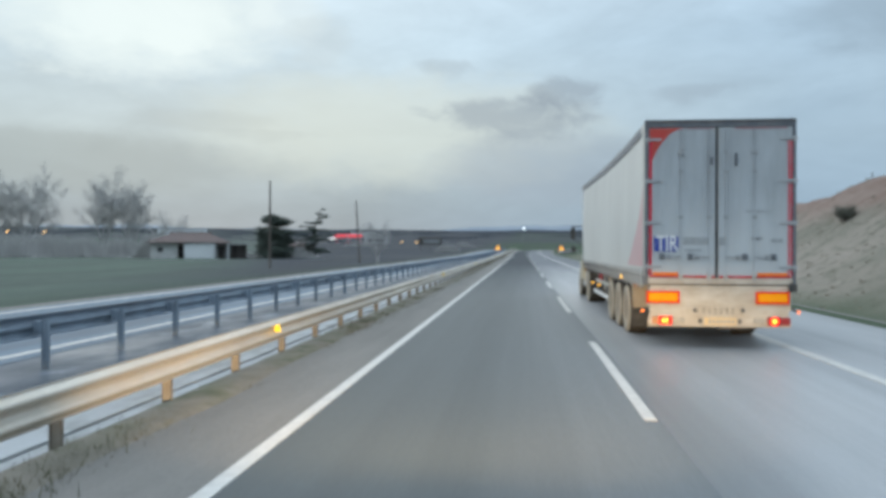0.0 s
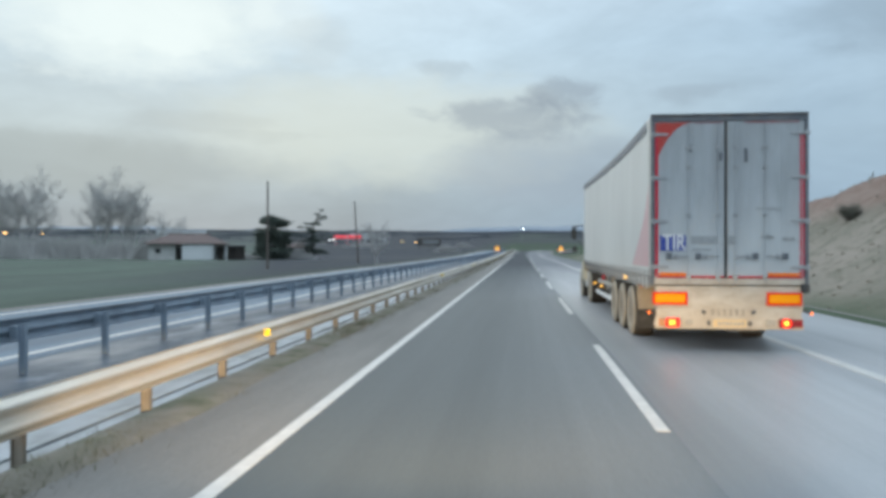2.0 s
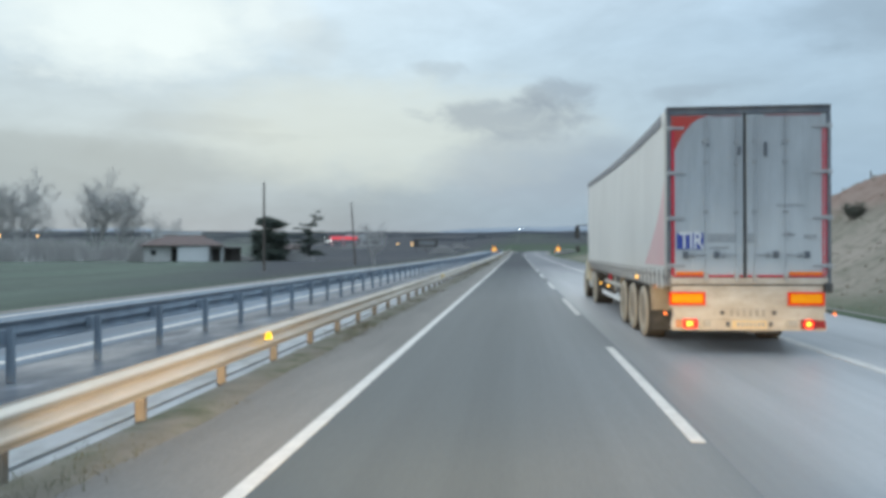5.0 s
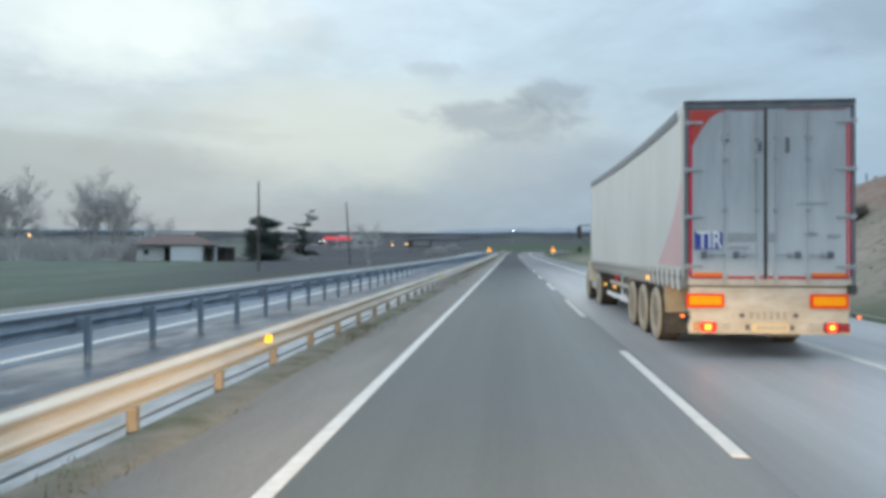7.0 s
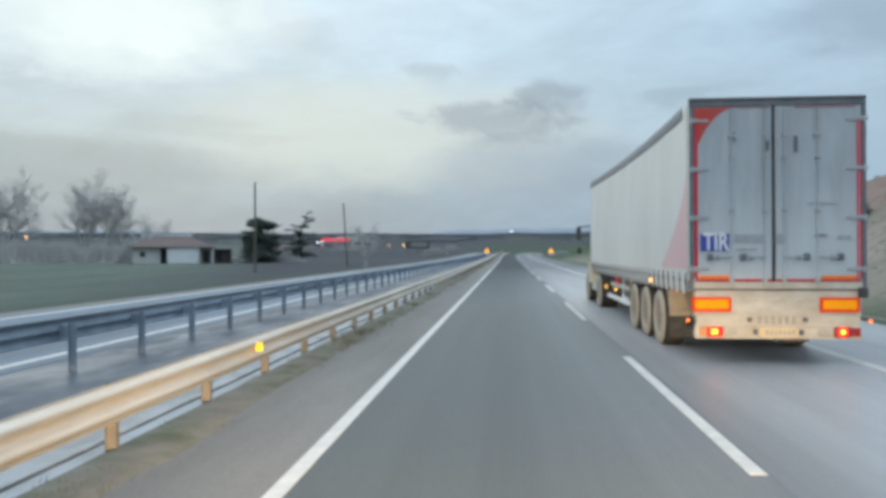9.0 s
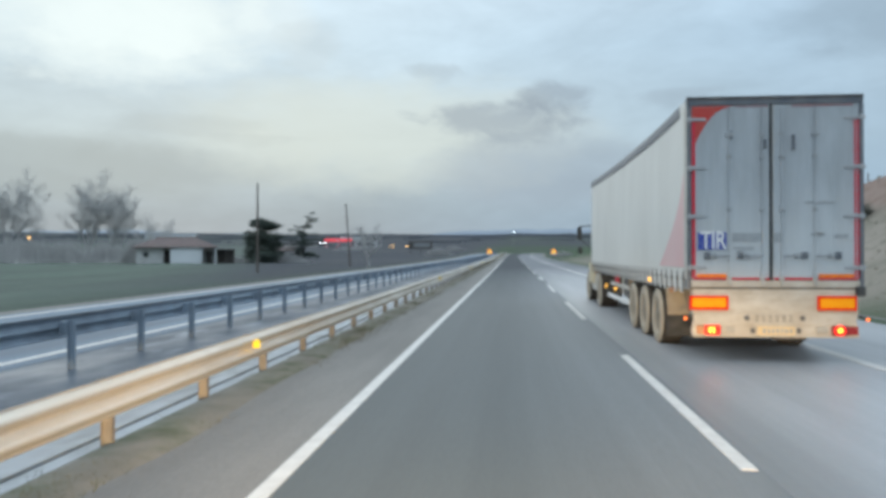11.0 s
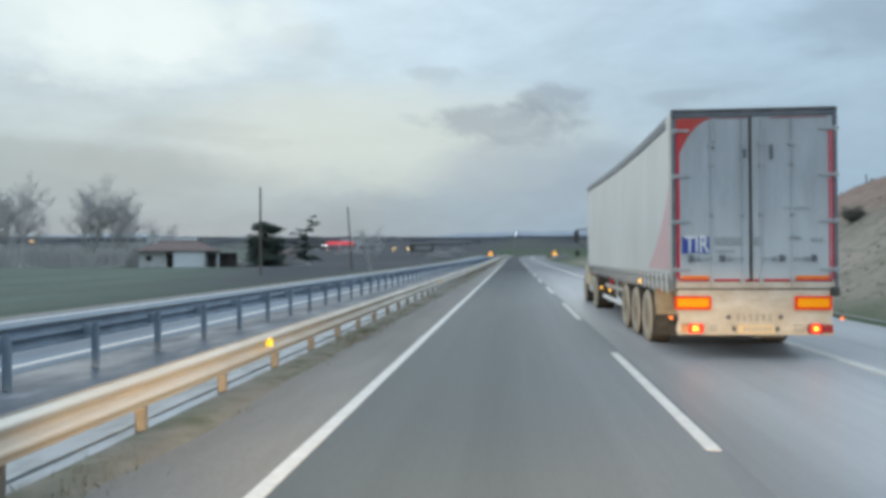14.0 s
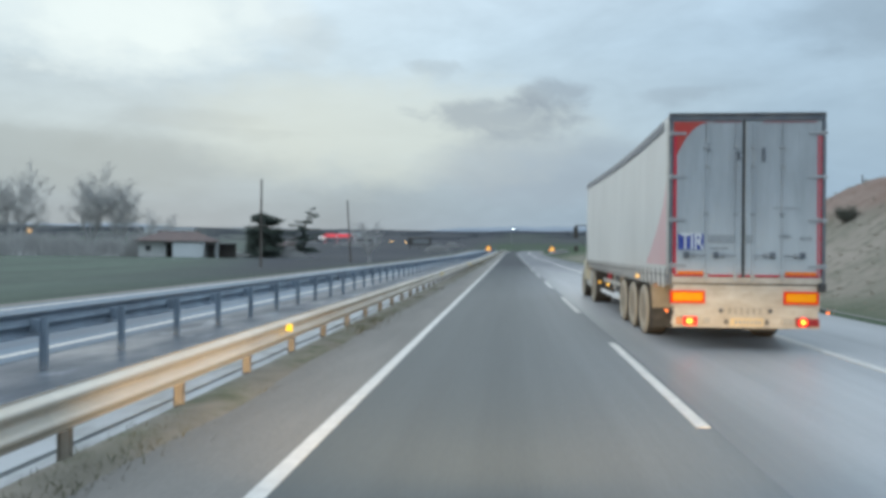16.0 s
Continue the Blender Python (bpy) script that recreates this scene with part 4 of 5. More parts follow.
    flat("corner_print", corner, 0.0065, 0.006, "paint_red", t, "red painted corner on the door")
    # writing and plates on the doors
    pl = part("blue_plate", boxed(-1.12, -0.70, -0.002, 0.010, 1.69, 1.95, bevel=0.004), "plate_blue", t, "blue plate with white letters")
    letters("plate_letters", "TIR", 0.375, (-0.895, -0.004, 1.82), "plate_white", pl, 0.68)
    for x0, x1, z0, z1 in ((-0.62, -0.19, 1.81, 1.94), (-0.01, 0.12, 1.80, 1.94), (0.52, 0.72, 1.90, 1.935), (0.86, 1.05, 1.86, 1.92), (0.55, 0.68, 1.92, 1.94), (0.42, 0.86, 2.385, 2.405), (-0.60, -0.30, 1.70, 1.73)):
        part("writing_bar", boxed(x0, x1, -0.001, 0.0105, z0, z1), "ink_faint", t, "faded grey lettering")
    for x, z, h in ((0.27, 3.29, 0.23), (-0.63, 3.41, 0.12), (-0.14, 3.27, 0.14)):
        part("door_stop", boxed(x - 0.025, x + 0.025, -0.02, 0.012, z - h / 2, z + h / 2, bevel=0.01), "frame_grey", t, "dark door stop")
    # below the doors: panel, marker boards, bumper
    part("rear_panel", boxed(-1.19, 1.20, 0.03, 0.16, 0.66, 1.122, bevel=0.01), "bumper", t, "muddy cream panel above the bumper")
    for x0, x1 in ((-1.245, -0.675), (0.605, 1.165)):
        b = part("marker_board", boxed(x0, x1, -0.012, 0.008, 0.785, 1.0, bevel=0.006), "marker_red", t, "yellow marker board with red border")
        part("marker_field", boxed(x0 + 0.04, x1 - 0.04, -0.018, 0.0, 0.825, 0.965), "marker_yellow", b, "glowing yellow reflective field")
        part("marker_bracket", boxed((x0 + x1) / 2 - 0.05, (x0 + x1) / 2 + 0.05, 0.006, 0.06, 0.80, 0.98), "chassis", b)
    u = bmesh.new()
    v = [(-1.205, 0.385), (-1.225, 0.44), (-1.205, 0.57), (-1.15, 0.735), (1.12, 0.735), (1.16, 0.57), (1.185, 0.44), (1.17, 0.385)]
    n = len(v)
    a = [u.verts.new((x, -0.03, z)) for x, z in v]
    b = [u.verts.new((x * 0.985, 0.09, z)) for x, z in v]
    u.faces.new(a)
    u.faces.new(b[::-1])
    for i in range(n):
        u.faces.new((a[i], b[i], b[(i + 1) % n], a[(i + 1) % n]))
    bp = part("bumper", u, "bumper", t, "muddy cream rear bumper")
    part("bumper_step", boxed(-1.19, 1.16, -0.045, -0.026, 0.565, 0.585, bevel=0.006), "bumper", bp)
    part("bumper_arm", boxed(-0.5, -0.4, 0.165, 0.7, 0.45, 1.1), "chassis", t)
    part("bumper_arm", boxed(0.4, 0.5, 0.165, 0.7, 0.45, 1.1), "chassis", t)
    part("bumper_foot", boxed(-0.05, 0.45, 0.0, 0.08, 0.34, 0.40, bevel=0.01), "chassis", t)
    np_ = part("number_plate", boxed(-0.27, 0.27, -0.044, -0.028, 0.415, 0.545, bevel=0.005), "number_plate", bp, "yellowish number plate with illegible marks")
    for i in range(7):
        x = -0.19 + 0.064 * i
        part("plate_bar", boxed(x, x + 0.035, -0.0475, -0.043, 0.445, 0.515), "ink_faint", np_)
    for x in (-0.335, 0.325):
        part("plate_lamp", boxed(x - 0.03, x + 0.03, -0.06, -0.026, 0.445, 0.525, bevel=0.012), "ink", bp, "dark number plate lamp")
    for i in range(6):
        x = -0.30 + 0.098 * i
        part("writing_bar", boxed(x, x + 0.05, -0.034, -0.028, 0.61, 0.72), "lettering", bp, "dark worn lettering")
    for x in (-0.42, 0.38):
        part("bumper_bolt", tube(bmesh.new(), (x, -0.045, 0.67), (x, -0.02, 0.67), 0.038, sides=14), "ink", bp, "dull round bolt cover")
    # lamp clusters
    for s in (-1, 1):
        xa, xb = (-1.14, -0.80) if s < 0 else (0.78, 1.165)
        box_ = part("lamp_cluster", boxed(xa, xb, -0.058, -0.026, 0.425, 0.555, bevel=0.012), "lens_red", t, "rear lamp cluster")
        c = -0.93 if s < 0 else 0.90
        part("tail_lamp", boxed(c - 0.11, c + 0.11, -0.068, -0.054, 0.415, 0.568, bevel=0.01), "lens_red", box_, "red tail lamp lens")
        if s < 0:
            part("turn_lamp", boxed(-1.155, -1.045, -0.066, -0.054, 0.428, 0.552, bevel=0.01), "lens_amber", box_, "dull amber turn lamp, off")
            for dx in (-0.035, 0.02):
                part("bulb", boxed(c + dx - 0.015, c + dx + 0.015, -0.074, -0.066, 0.448, 0.536, bevel=0.008), "lit_core", box_, "lit tail lamp")
            part("bulb", boxed(c - 0.022, c + 0.008, -0.073, -0.066, 0.482, 0.502, bevel=0.004), "lit_core", box_, "lit tail lamp")
            part("bulb_glow", boxed(c - 0.105, c + 0.105, -0.0705, -0.067, 0.420, 0.562, bevel=0.0015), "lit_red", box_, "lit red lens")
            part("reversing_lamp", boxed(-0.72, -0.60, -0.055, -0.026, 0.44, 0.54, bevel=0.02), "lens_white", t, "pale reversing lamp")
        else:
            part("bulb_glow", tube(bmesh.new(), (c, -0.072, 0.495), (c, -0.066, 0.495), 0.078, sides=16), "lit_red", box_, "lit red lens")
            part("bulb", tube(bmesh.new(), (c, -0.078, 0.497), (c, -0.07, 0.497), 0.036, sides=14), "lit_core", box_, "lit tail lamp")
            part("reversing_lamp", boxed(0.56, 0.74, -0.055, -0.026, 0.44, 0.54, bevel=0.02), "lens_white", t, "pale reversing lamp")
        # outline lamp on its rubber arm
        arm = part("outline_lamp_arm", tube(bmesh.new(), (s * 1.16, 0.06, 0.72), (s * 1.30, 0.0, 0.66), 0.022, 0.018), "seal", t, "black rubber arm")
        part("outline_lamp", tube(bmesh.new(), (s * 1.31, -0.035, 0.655), (s * 1.31, 0.0, 0.655), 0.022, 0.02, 10), "lit_orange", arm, "lit red-orange outline lamp")
    # chassis and running gear
    for s in (-1, 1):
        part("chassis_beam", boxed(s * 0.62, s * 0.48, 0.3, 13.2, 0.72, 1.10, bevel=0.01), "chassis", t)
        for i, y in enumerate((2.45, 3.80, 5.15)):
            wheel(t, s * 1.265, y, 0.50, 0.40, s)
        fender = bmesh.new()
        prof = [(y, z) for y, z in ((1.62, 0.72), (1.68, 0.95), (1.90, 1.06), (5.7, 1.06), (5.8, 0.9))]
        for (ya, za), (yb, zb) in zip(prof, prof[1:]):
            q = [fender.verts.new(p) for p in ((s * 1.25, ya, za), (s * 1.25, yb, zb), (s * 0.84, yb, zb), (s * 0.84, ya, za))]
            fender.faces.new(q)
        part("mudguard", fender, "tyre_dusty", t, "mud-splashed mudguard")
        part("mud_flap", boxed(s * 1.25, s * 0.84, 1.56, 1.575, 0.58, 1.06), "tyre_dusty", t, "mud-splashed flap")
        part("flap_edge", boxed(s * 1.26, s * 0.83, 1.545, 1.585, 0.22, 0.585, bevel=0.006), "seal", t, "black rubber lower flap")
        guard = part("side_guard", boxed(s * 1.24, s * 1.21, 5.9, 9.6, 0.44, 0.55, bevel=0.01), "plate_white", t, "white side guard rail")
        part("side_guard", boxed(s * 1.24, s * 1.21, 5.9, 9.0, 0.78, 0.88, bevel=0.01), "steel_pale", t)
        for y in (6.1, 7.5, 8.9):
            part("guard_post", boxed(s * 1.21, s * 1.17, y - 0.04, y + 0.04, 0.44, 1.1), "chassis", guard)
        part("tool_box", boxed(s * 1.20, s * 0.72, 5.9, 6.9, 0.60, 1.06, bevel=0.02), "chassis", t)
        part("landing_leg", boxed(s * 0.95, s * 0.80, 9.9, 10.05, 0.32, 1.10, bevel=0.01), "chassis", t)
        part("landing_foot", boxed(s * 1.0, s * 0.75, 9.84, 10.11, 0.28, 0.33, bevel=0.01), "chassis", t)
        for y, z, lit in ((1.2, 1.0, False), (3.15, 1.10, True), (7.9, 0.69, True), (9.75, 0.68, True), (12.3, 1.0, False)):
            part("side_lamp", boxed(s * 1.285, s * 1.24, y - 0.06, y + 0.06, z, z + 0.07, bevel=0.008), "lit_amber" if s < 0 and lit else "lens_amber", t, "amber side marker lamp")
    for y in (2.45, 3.80, 5.15):
        part("axle", tube(bmesh.new(), (-0.95, y, 0.5), (0.95, y, 0.5), 0.075), "chassis", t)
    part("extinguisher_box", boxed(-1.20, -0.95, 8.1, 8.4, 0.84, 1.06, bevel=0.04), "tape_red", t, "red fire extinguisher box")
    part("pallet_box", boxed(-1.16, 1.16, 7.0, 7.5, 0.62, 1.08, bevel=0.02), "bumper", t)
    return t


def build_tractor():
    t = thing("tractor_unit", "pale yellow tractor unit coupled before the trailer", "lorry", (0, 0, 0))
    for s in (-1, 1):
        part("chassis_beam", boxed(s * 0.52, s * 0.40, 9.8, 16.4, 0.62, 0.92, bevel=0.01), "chassis", t)
        wheel(t, s * 1.25, 11.6, 0.50, 0.55, s, True)
        wheel(t, s * 1.25, 14.85, 0.50, 0.32, s, True)
        part("mudguard", boxed(s * 1.26, s * 0.70, 11.0, 12.2, 1.01, 1.05, bevel=0.01), "seal", t)
        part("mud_flap", boxed(s * 1.25, s * 0.72, 10.86, 10.88, 0.35, 1.03), "seal", t)
        part("fuel_tank", boxed(s * 1.22, s * 0.66, 12.5, 13.9, 0.42, 1.0, bevel=0.08), "steel_pale", t, "metal fuel tank")
        part("side_skirt", boxed(s * 1.262, s * 1.22, 12.9, 14.4, 0.66, 1.30, bevel=0.03), "cab_paint", t, "pale yellow side skirt")
    cab = bmesh.new()
    v = [(13.75, 1.0), (13.75, 3.45), (14.1, 3.72), (15.1, 3.62), (15.55, 2.4), (15.62, 1.0), (15.6, 0.45), (15.5, 0.45), (15.42, 1.05), (14.2, 1.05)]
    a = [cab.verts.new((-1.05, y, z)) for y, z in v]
    b = [cab.verts.new((1.05, y, z)) for y, z in v]
    cab.faces.new(a)
    cab.faces.new(b[::-1])
    for i in range(len(v)):
        k = (i + 1) % len(v)
        cab.faces.new((a[i], b[i], b[k], a[k]))
    c = part("cab", cab, "cab_paint", t, "pale yellow cab")
    for s in (-1, 1):
        d = bmesh.new()
        q = [(14.4, 2.15), (14.4, 3.05), (15.1, 3.05), (15.4, 2.2)]
        vs = [d.verts.new((s * 1.056, y, z)) for y, z in q] + [d.verts.new((s * 1.045, y, z)) for y, z in q]
        d.faces.new(vs[:4])
        d.faces.new(vs[4:][::-1])
        for i in range(4):
            d.faces.new((vs[i], vs[i + 4], vs[(i + 1) % 4 + 4], vs[(i + 1) % 4]))
        part("side_window", d, "glass", c, "dark side window")
        arm = part("mirror_arm", tube(bmesh.new(), (s * 1.03, 15.4, 2.62), (s * 1.46, 16.02, 2.60), 0.022), "seal", t)
        part("mirror_bracket", tube(bmesh.new(), (s * 1.03, 15.4, 1.75), (s * 1.40, 16.02, 2.15), 0.016), "seal", arm)
        part("mirror_housing", boxed(s * 1.53, s * 1.36, 15.93, 16.05, 2.12, 2.58, bevel=0.05), "seal", arm, "black mirror housing")
        part("wide_mirror", boxed(s * 1.50, s * 1.34, 15.95, 16.05, 1.62, 1.86, bevel=0.06), "seal", arm, "black wide-angle mirror")
    return t


build_trailer()
build_tractor()


# ---- trees ----
def bare_tree(label, place, height, spread, seed, trunk_r, depth=5, group="", stem=0.24, reach=0.42):
    rng = random.Random(seed)
    t = thing("bare_tree", label, "tree", place, group)
    verts, faces = [[], []], [[], []]

    def limb(kind, a, b, r0, r1, sides):
        V, F = verts[kind], faces[kind]
        d = (b - a).normalized()
        u = d.orthogonal().normalized()
        w = d.cross(u)
        k = len(V)
        for p, r in ((a, r0), (b, r1)):
            for i in range(sides):
                q = 2 * math.pi * i / sides
                V.append(p + (u * math.cos(q) + w * math.sin(q)) * r)
        for i in range(sides):
            F.append((k + i, k + (i + 1) % sides, k + sides + (i + 1) % sides, k + sides + i))

    def grow(p, d, length, r, level):
        steps = 3 if level < 3 else 2
        for i in range(steps):
            q = p + d * (length / steps)
            r = max(r, 0.014)
            r2 = max(0.009, r * (0.85 if i < steps - 1 else 0.7))
            limb(0 if level < 2 else 1, p, q, r, r2, 7 if level < 2 else (4 if level < 4 else 3))
            p, r = q, r2
            d = (d + Vector((rng.gauss(0, 0.12), rng.gauss(0, 0.12), 0.05 + rng.gauss(0, 0.06)))).normalized()
            if 1 <= level < depth:
                for _ in range(3 if level >= 3 else (2 if level >= 2 else 1)):
                    side = (d + Vector((rng.gauss(0, 0.6), rng.gauss(0, 0.6), rng.gauss(0.1, 0.3)))).normalized()
                    grow(p, side, length * rng.uniform(0.42, 0.62), r * 0.5, level + 1)
        if level >= 2:  # fine twigs
            V, F = verts[1], faces[1]
            for _ in range(2 if level < 5 else 1):
                e = (d + Vector((rng.gauss(0, 0.8), rng.gauss(0, 0.8), rng.gauss(0.1, 0.6)))).normalized() * rng.uniform(0.3, 0.9) * height / 12
                u = e.orthogonal().normalized() * 0.011
                k = len(V)
                V += [p - u, p + u, p + e]
                F.append((k, k + 1, k + 2))
        if level == 0:
            n = 7
            for k in range(n):
                a = 6.28 * k / n + rng.gauss(0, 0.3)
                side = (Vector((0, 0, 1)) + Vector((math.cos(a), math.sin(a), 0)) * rng.uniform(0.3, 1.05) * spread).normalized()
                grow(p - d * length * 0.12 * rng.random(), side, height * rng.uniform(reach - 0.06, reach + 0.06), r * 0.72, 1)

    grow(Vector((0, 0, -0.3)), Vector((0.03, 0.02, 1)).normalized(), height * stem, trunk_r, 0)
    mesh_object("trunk", verts[0], faces[0], "bark", t, smooth=True)
    mesh_object("crown", verts[1], faces[1], "bark", t, "bare grey-brown twigs")
    return t


def needle_spray(rng, V, F, c, size, count, squash=0.45):
    """A clump of small needle blades about c."""
    for _ in range(count):
        p = c + Vector((rng.gauss(0, 1), rng.gauss(0, 1), rng.gauss(0, squash))) * size * 0.5
        d = Vector((rng.gauss(0, 1), rng.gauss(0, 1), rng.gauss(0, 0.5))).normalized()
        u = d.orthogonal().normalized() * size * 0.10
        k = len(V)
        V += [p - u, p + u, p + d * size * rng.uniform(0.35, 0.7)]
        F.append((k, k + 1, k + 2))


def cedar(label, place, height, seed):
    """An old cedar with long flat branches, open between, and a leaning bare leader."""
    rng = random.Random(seed)
    t = thing("cedar_tree", label, "tree", place)
    bm = bmesh.new()
    h = height
    knots = [Vector(p) * h for p in ((0, 0, -0.03), (0.01, 0, 0.35), (0.02, 0.01, 0.62), (0.08, 0.01, 0.80), (0.17, 0.02, 1.0))]
    for i in range(4):
        r0, r1 = h * (0.030 - 0.007 * i), h * (0.023 - 0.0065 * i)
        tube(bm, knots[i], knots[i + 1], r0, max(0.02, r1), 9)

    def stem(s):
        for i in range(4):
            if s * h <= knots[i + 1].z:
                return knots[i].lerp(knots[i + 1], (s * h - knots[i].z) / (knots[i + 1].z - knots[i].z))
        return knots[4]

    limbs = [(0.98, 0.06), (0.90, -0.07), (0.88, 0.16), (0.81, 0.20), (0.72, 0.10), (0.70, -0.20), (0.63, -0.32), (0.55, 0.34), (0.52, -0.42), (0.44, 0.44), (0.42, -0.34), (0.35, -0.36), (0.34, 0.30)]
    limbs = [(z, Vector((x, rng.gauss(0, 0.06), 0.02 + 0.04 * rng.random()))) for z, x in limbs]
    for i in range(30):  # the lower, denser tiers and the limbs towards and away from the road
        z = 0.10 + 0.30 * rng.random() if i < 18 else rng.uniform(0.30, 0.75)
        a = rng.random() * 6.28 if i < 18 else rng.choice((1.57, -1.57)) + rng.gauss(0, 0.4)
        q = (0.40 - 0.25 * z) * rng.uniform(0.6, 1.0)
        limbs.append((z, Vector((math.cos(a) * q, math.sin(a) * q, rng.uniform(-0.04, 0.05)))))
    V, F = [], []
    for z, d in limbs:
        root, d = stem(z), d * h
        tube(bm, root, root + d, 0.055 * (1.25 - z), 0.015, 5)
        n = max(4, int(d.length * 5))
        for k in range(n):
            q = (k + 1) / n
            fan = 0.05 + 0.16 * d.length * q * (1.2 - q)
            c = root + d * q + Vector((rng.gauss(0, fan), rng.gauss(0, fan), -0.10 * q * q * d.length * rng.random() + rng.gauss(0, 0.05)))
            needle_spray(rng, V, F, c, 0.45, 34, 0.25)
    part("trunk", bm, "bark_dark", t, smooth=True)
    mesh_object("crown", V, F, "needles", t, "flat tiers of dark needles")
    return t


def pine(label, place, height, seed):
    """A broad pine of a few heavy tiers with gaps between them."""
    rng = random.Random(seed)
    t = thing("pine_tree", label, "tree", place)
    bm = bmesh.new()
    h = height
    tube(bm, (0, 0, -0.2), (0.1, 0.05, h * 0.85), h * 0.035, h * 0.012, 9)
    V, F = [], []
    for z, x, w, d in ((0.94, -0.10, 0.12, 0.04), (0.87, 0.05, 0.24, 0.05), (0.80, 0.12, 0.22, 0.05), (0.64, -0.08, 0.27, 0.08), (0.60, 0.17, 0.23, 0.06), (0.48, -0.12, 0.22, 0.06),
                       (0.42, 0.10, 0.28, 0.07), (0.26, -0.06, 0.36, 0.10), (0.20, 0.16, 0.30, 0.08), (0.10, 0.0, 0.38, 0.07)):
        c0 = Vector((x * h, rng.gauss(0, 0.05) * h, z * h))
        for _ in range(int(12 + 40 * w)):
            a, q = rng.random() * 6.28, math.sqrt(rng.random())
            c = c0 + Vector((math.cos(a) * w * q, math.sin(a) * w * q, rng.gauss(0, 0.5) * d)) * h
            if rng.random() < 0.35:
                tube(bm, (0.05, 0, c.z * 0.9), c, 0.04, 0.012, 5)
            needle_spray(rng, V, F, c, 0.8, 85, 0.45)
    part("trunk", bm, "bark_dark", t, smooth=True)
    mesh_object("crown", V, F, "needles_dark", t, "dense dark green needles")
    return t


def ground_at(x, y):
    return Vector((x, y, land(x, y)))


def bank_shrub(x, y, size, seed):
    """A dark rounded shrub of many stems and small leaves."""
    rng = random.Random(seed)
    t = thing("shrub", "dark ragged shrub on the stony bank", "shrub", ground_at(x, y), "shrubs on the bank")
    bm = bmesh.new()
    V, F = [], []
    for i in range(26):
        a = rng.random() * 6.28
        lobe = 0.55 + 0.6 * noise.noise((math.cos(a) * 1.3, math.sin(a) * 1.3, seed * 0.7))
        tip = Vector((math.cos(a) * rng.uniform(0.2, 1.25) * lobe, math.sin(a) * rng.uniform(0.2, 1.25) * lobe, rng.uniform(0.25, 1.05) * (0.5 + lobe * 0.7))) * size
        tube(bm, (0, 0, -0.1), tip, 0.025 * size, 0.008, 5)
        for q in (0.6, 0.85, 1.05):
            needle_spray(rng, V, F, tip * q, 0.30 * size, 26, 0.6)
    part("stems", bm, "bark_dark", t)
    mesh_object("foliage", V, F, "leaf_dull", t, "dull dark leaves")
    return t


bank_shrub(12.4, 25.0, 0.7, 51)
bank_shrub(9.2, 33.0, 0.6, 52)
bank_shrub(13.6, 41.0, 0.7, 53)


def polar(az, r):
    return -3.9 + r * math.sin(radians(az)), -12.3 + r * math.cos(radians(az))


def hedge_clump(x, y, w, h, seed):
    """A distant leafless thicket of fine upright twigs."""
    rng = random.Random(seed)
    V, F = [], []
    for _ in range(800):
        u = rng.gauss(0, 0.4)
        a = Vector((u * w, rng.gauss(0, 0.3) * w * 0.4, -0.2))
        top = h * max(0.15, 1 - (u * 1.3) ** 2) * rng.uniform(0.4, 1.0)
        b = a + Vector((rng.gauss(0, 0.25) * h * 0.6, rng.gauss(0, 0.2) * h * 0.6, top))
        k = len(V)
        d = Vector((0.05 + 0.05 * rng.random(), 0.03, 0))
        V += [a - d, a + d, b]
        F.append((k, k + 1, k + 2))
    ob = mesh_object("thicket", V, F, "bark")
    ob.location = ground_at(x, y)
    tagged(ob, "bare grey-brown thicket in the fields", "shrub", kind="stuff")


def spot(az, r):
    return ground_at(*polar(az, r))


# the farm beside the road
cedar("dark ragged cedar beside a farm plot", spot(-15.9, 141), 9.1, 3)
pine("dense dark pine beside the cedar", spot(-18.75, 136), 7.8, 4)
bare_tree("bare small roadside tree in a field", ground_at(-21.5, 79.0), 5.4, 1.15, 11, 0.17, 4)
for az, r, h, spread, seed in ((-28.7, 165, 13.8, 0.6, 12), (-30.7, 166, 14.6, 0.6, 13), (-35.4, 162, 14.2, 0.5, 14), (-37.2, 166, 13.6, 0.5, 16)):
    bare_tree("tall bare tree behind the farmhouse", spot(az, r), h, spread, seed, 0.40, 5, "bare farm trees", 0.12, 0.56)
bare_tree("lower bare tree over the farmhouse roof", spot(-26.4, 150), 9.6, 0.9, 17, 0.24, 4, "bare farm trees")
for az, r, w, h, sd in ((-32.0, 150, 9, 5.0, 31), (-34.2, 152, 11, 5.6, 32), (-36.6, 150, 11, 5.2, 35), (-29.6, 152, 9, 4.6, 33), (-27.6, 140, 4, 5.0, 36), (-17.2, 139, 7, 2.4, 34), (-21.4, 142, 8, 1.6, 37)):
    x, y = polar(az, r)
    hedge_clump(x, y, w, h, sd)


# ---- houses, poles ----
def pole(place, height, lean=0.0, arm=False):
    p = thing("utility_pole", "weathered wooden utility pole in open ground", "utility pole", place, "poles along the field")
    part("shaft", tube(bmesh.new(), (0, 0, -0.5), (lean * height, 0, height), 0.13, 0.08, 10), "wood", p)
    bm = bmesh.new()
    for s in (-1, 1):
        tube(bm, (lean * height, s * 0.12, height - 0.25), (lean * height, s * 0.12, height - 0.05), 0.03, 0.02, 6)
    box(bm, lean * height - 0.05, lean * height + 0.05, -0.16, 0.16, height - 0.3, height - 0.22)
    part("insulators", bm, "sheet_grey", p)
    return p


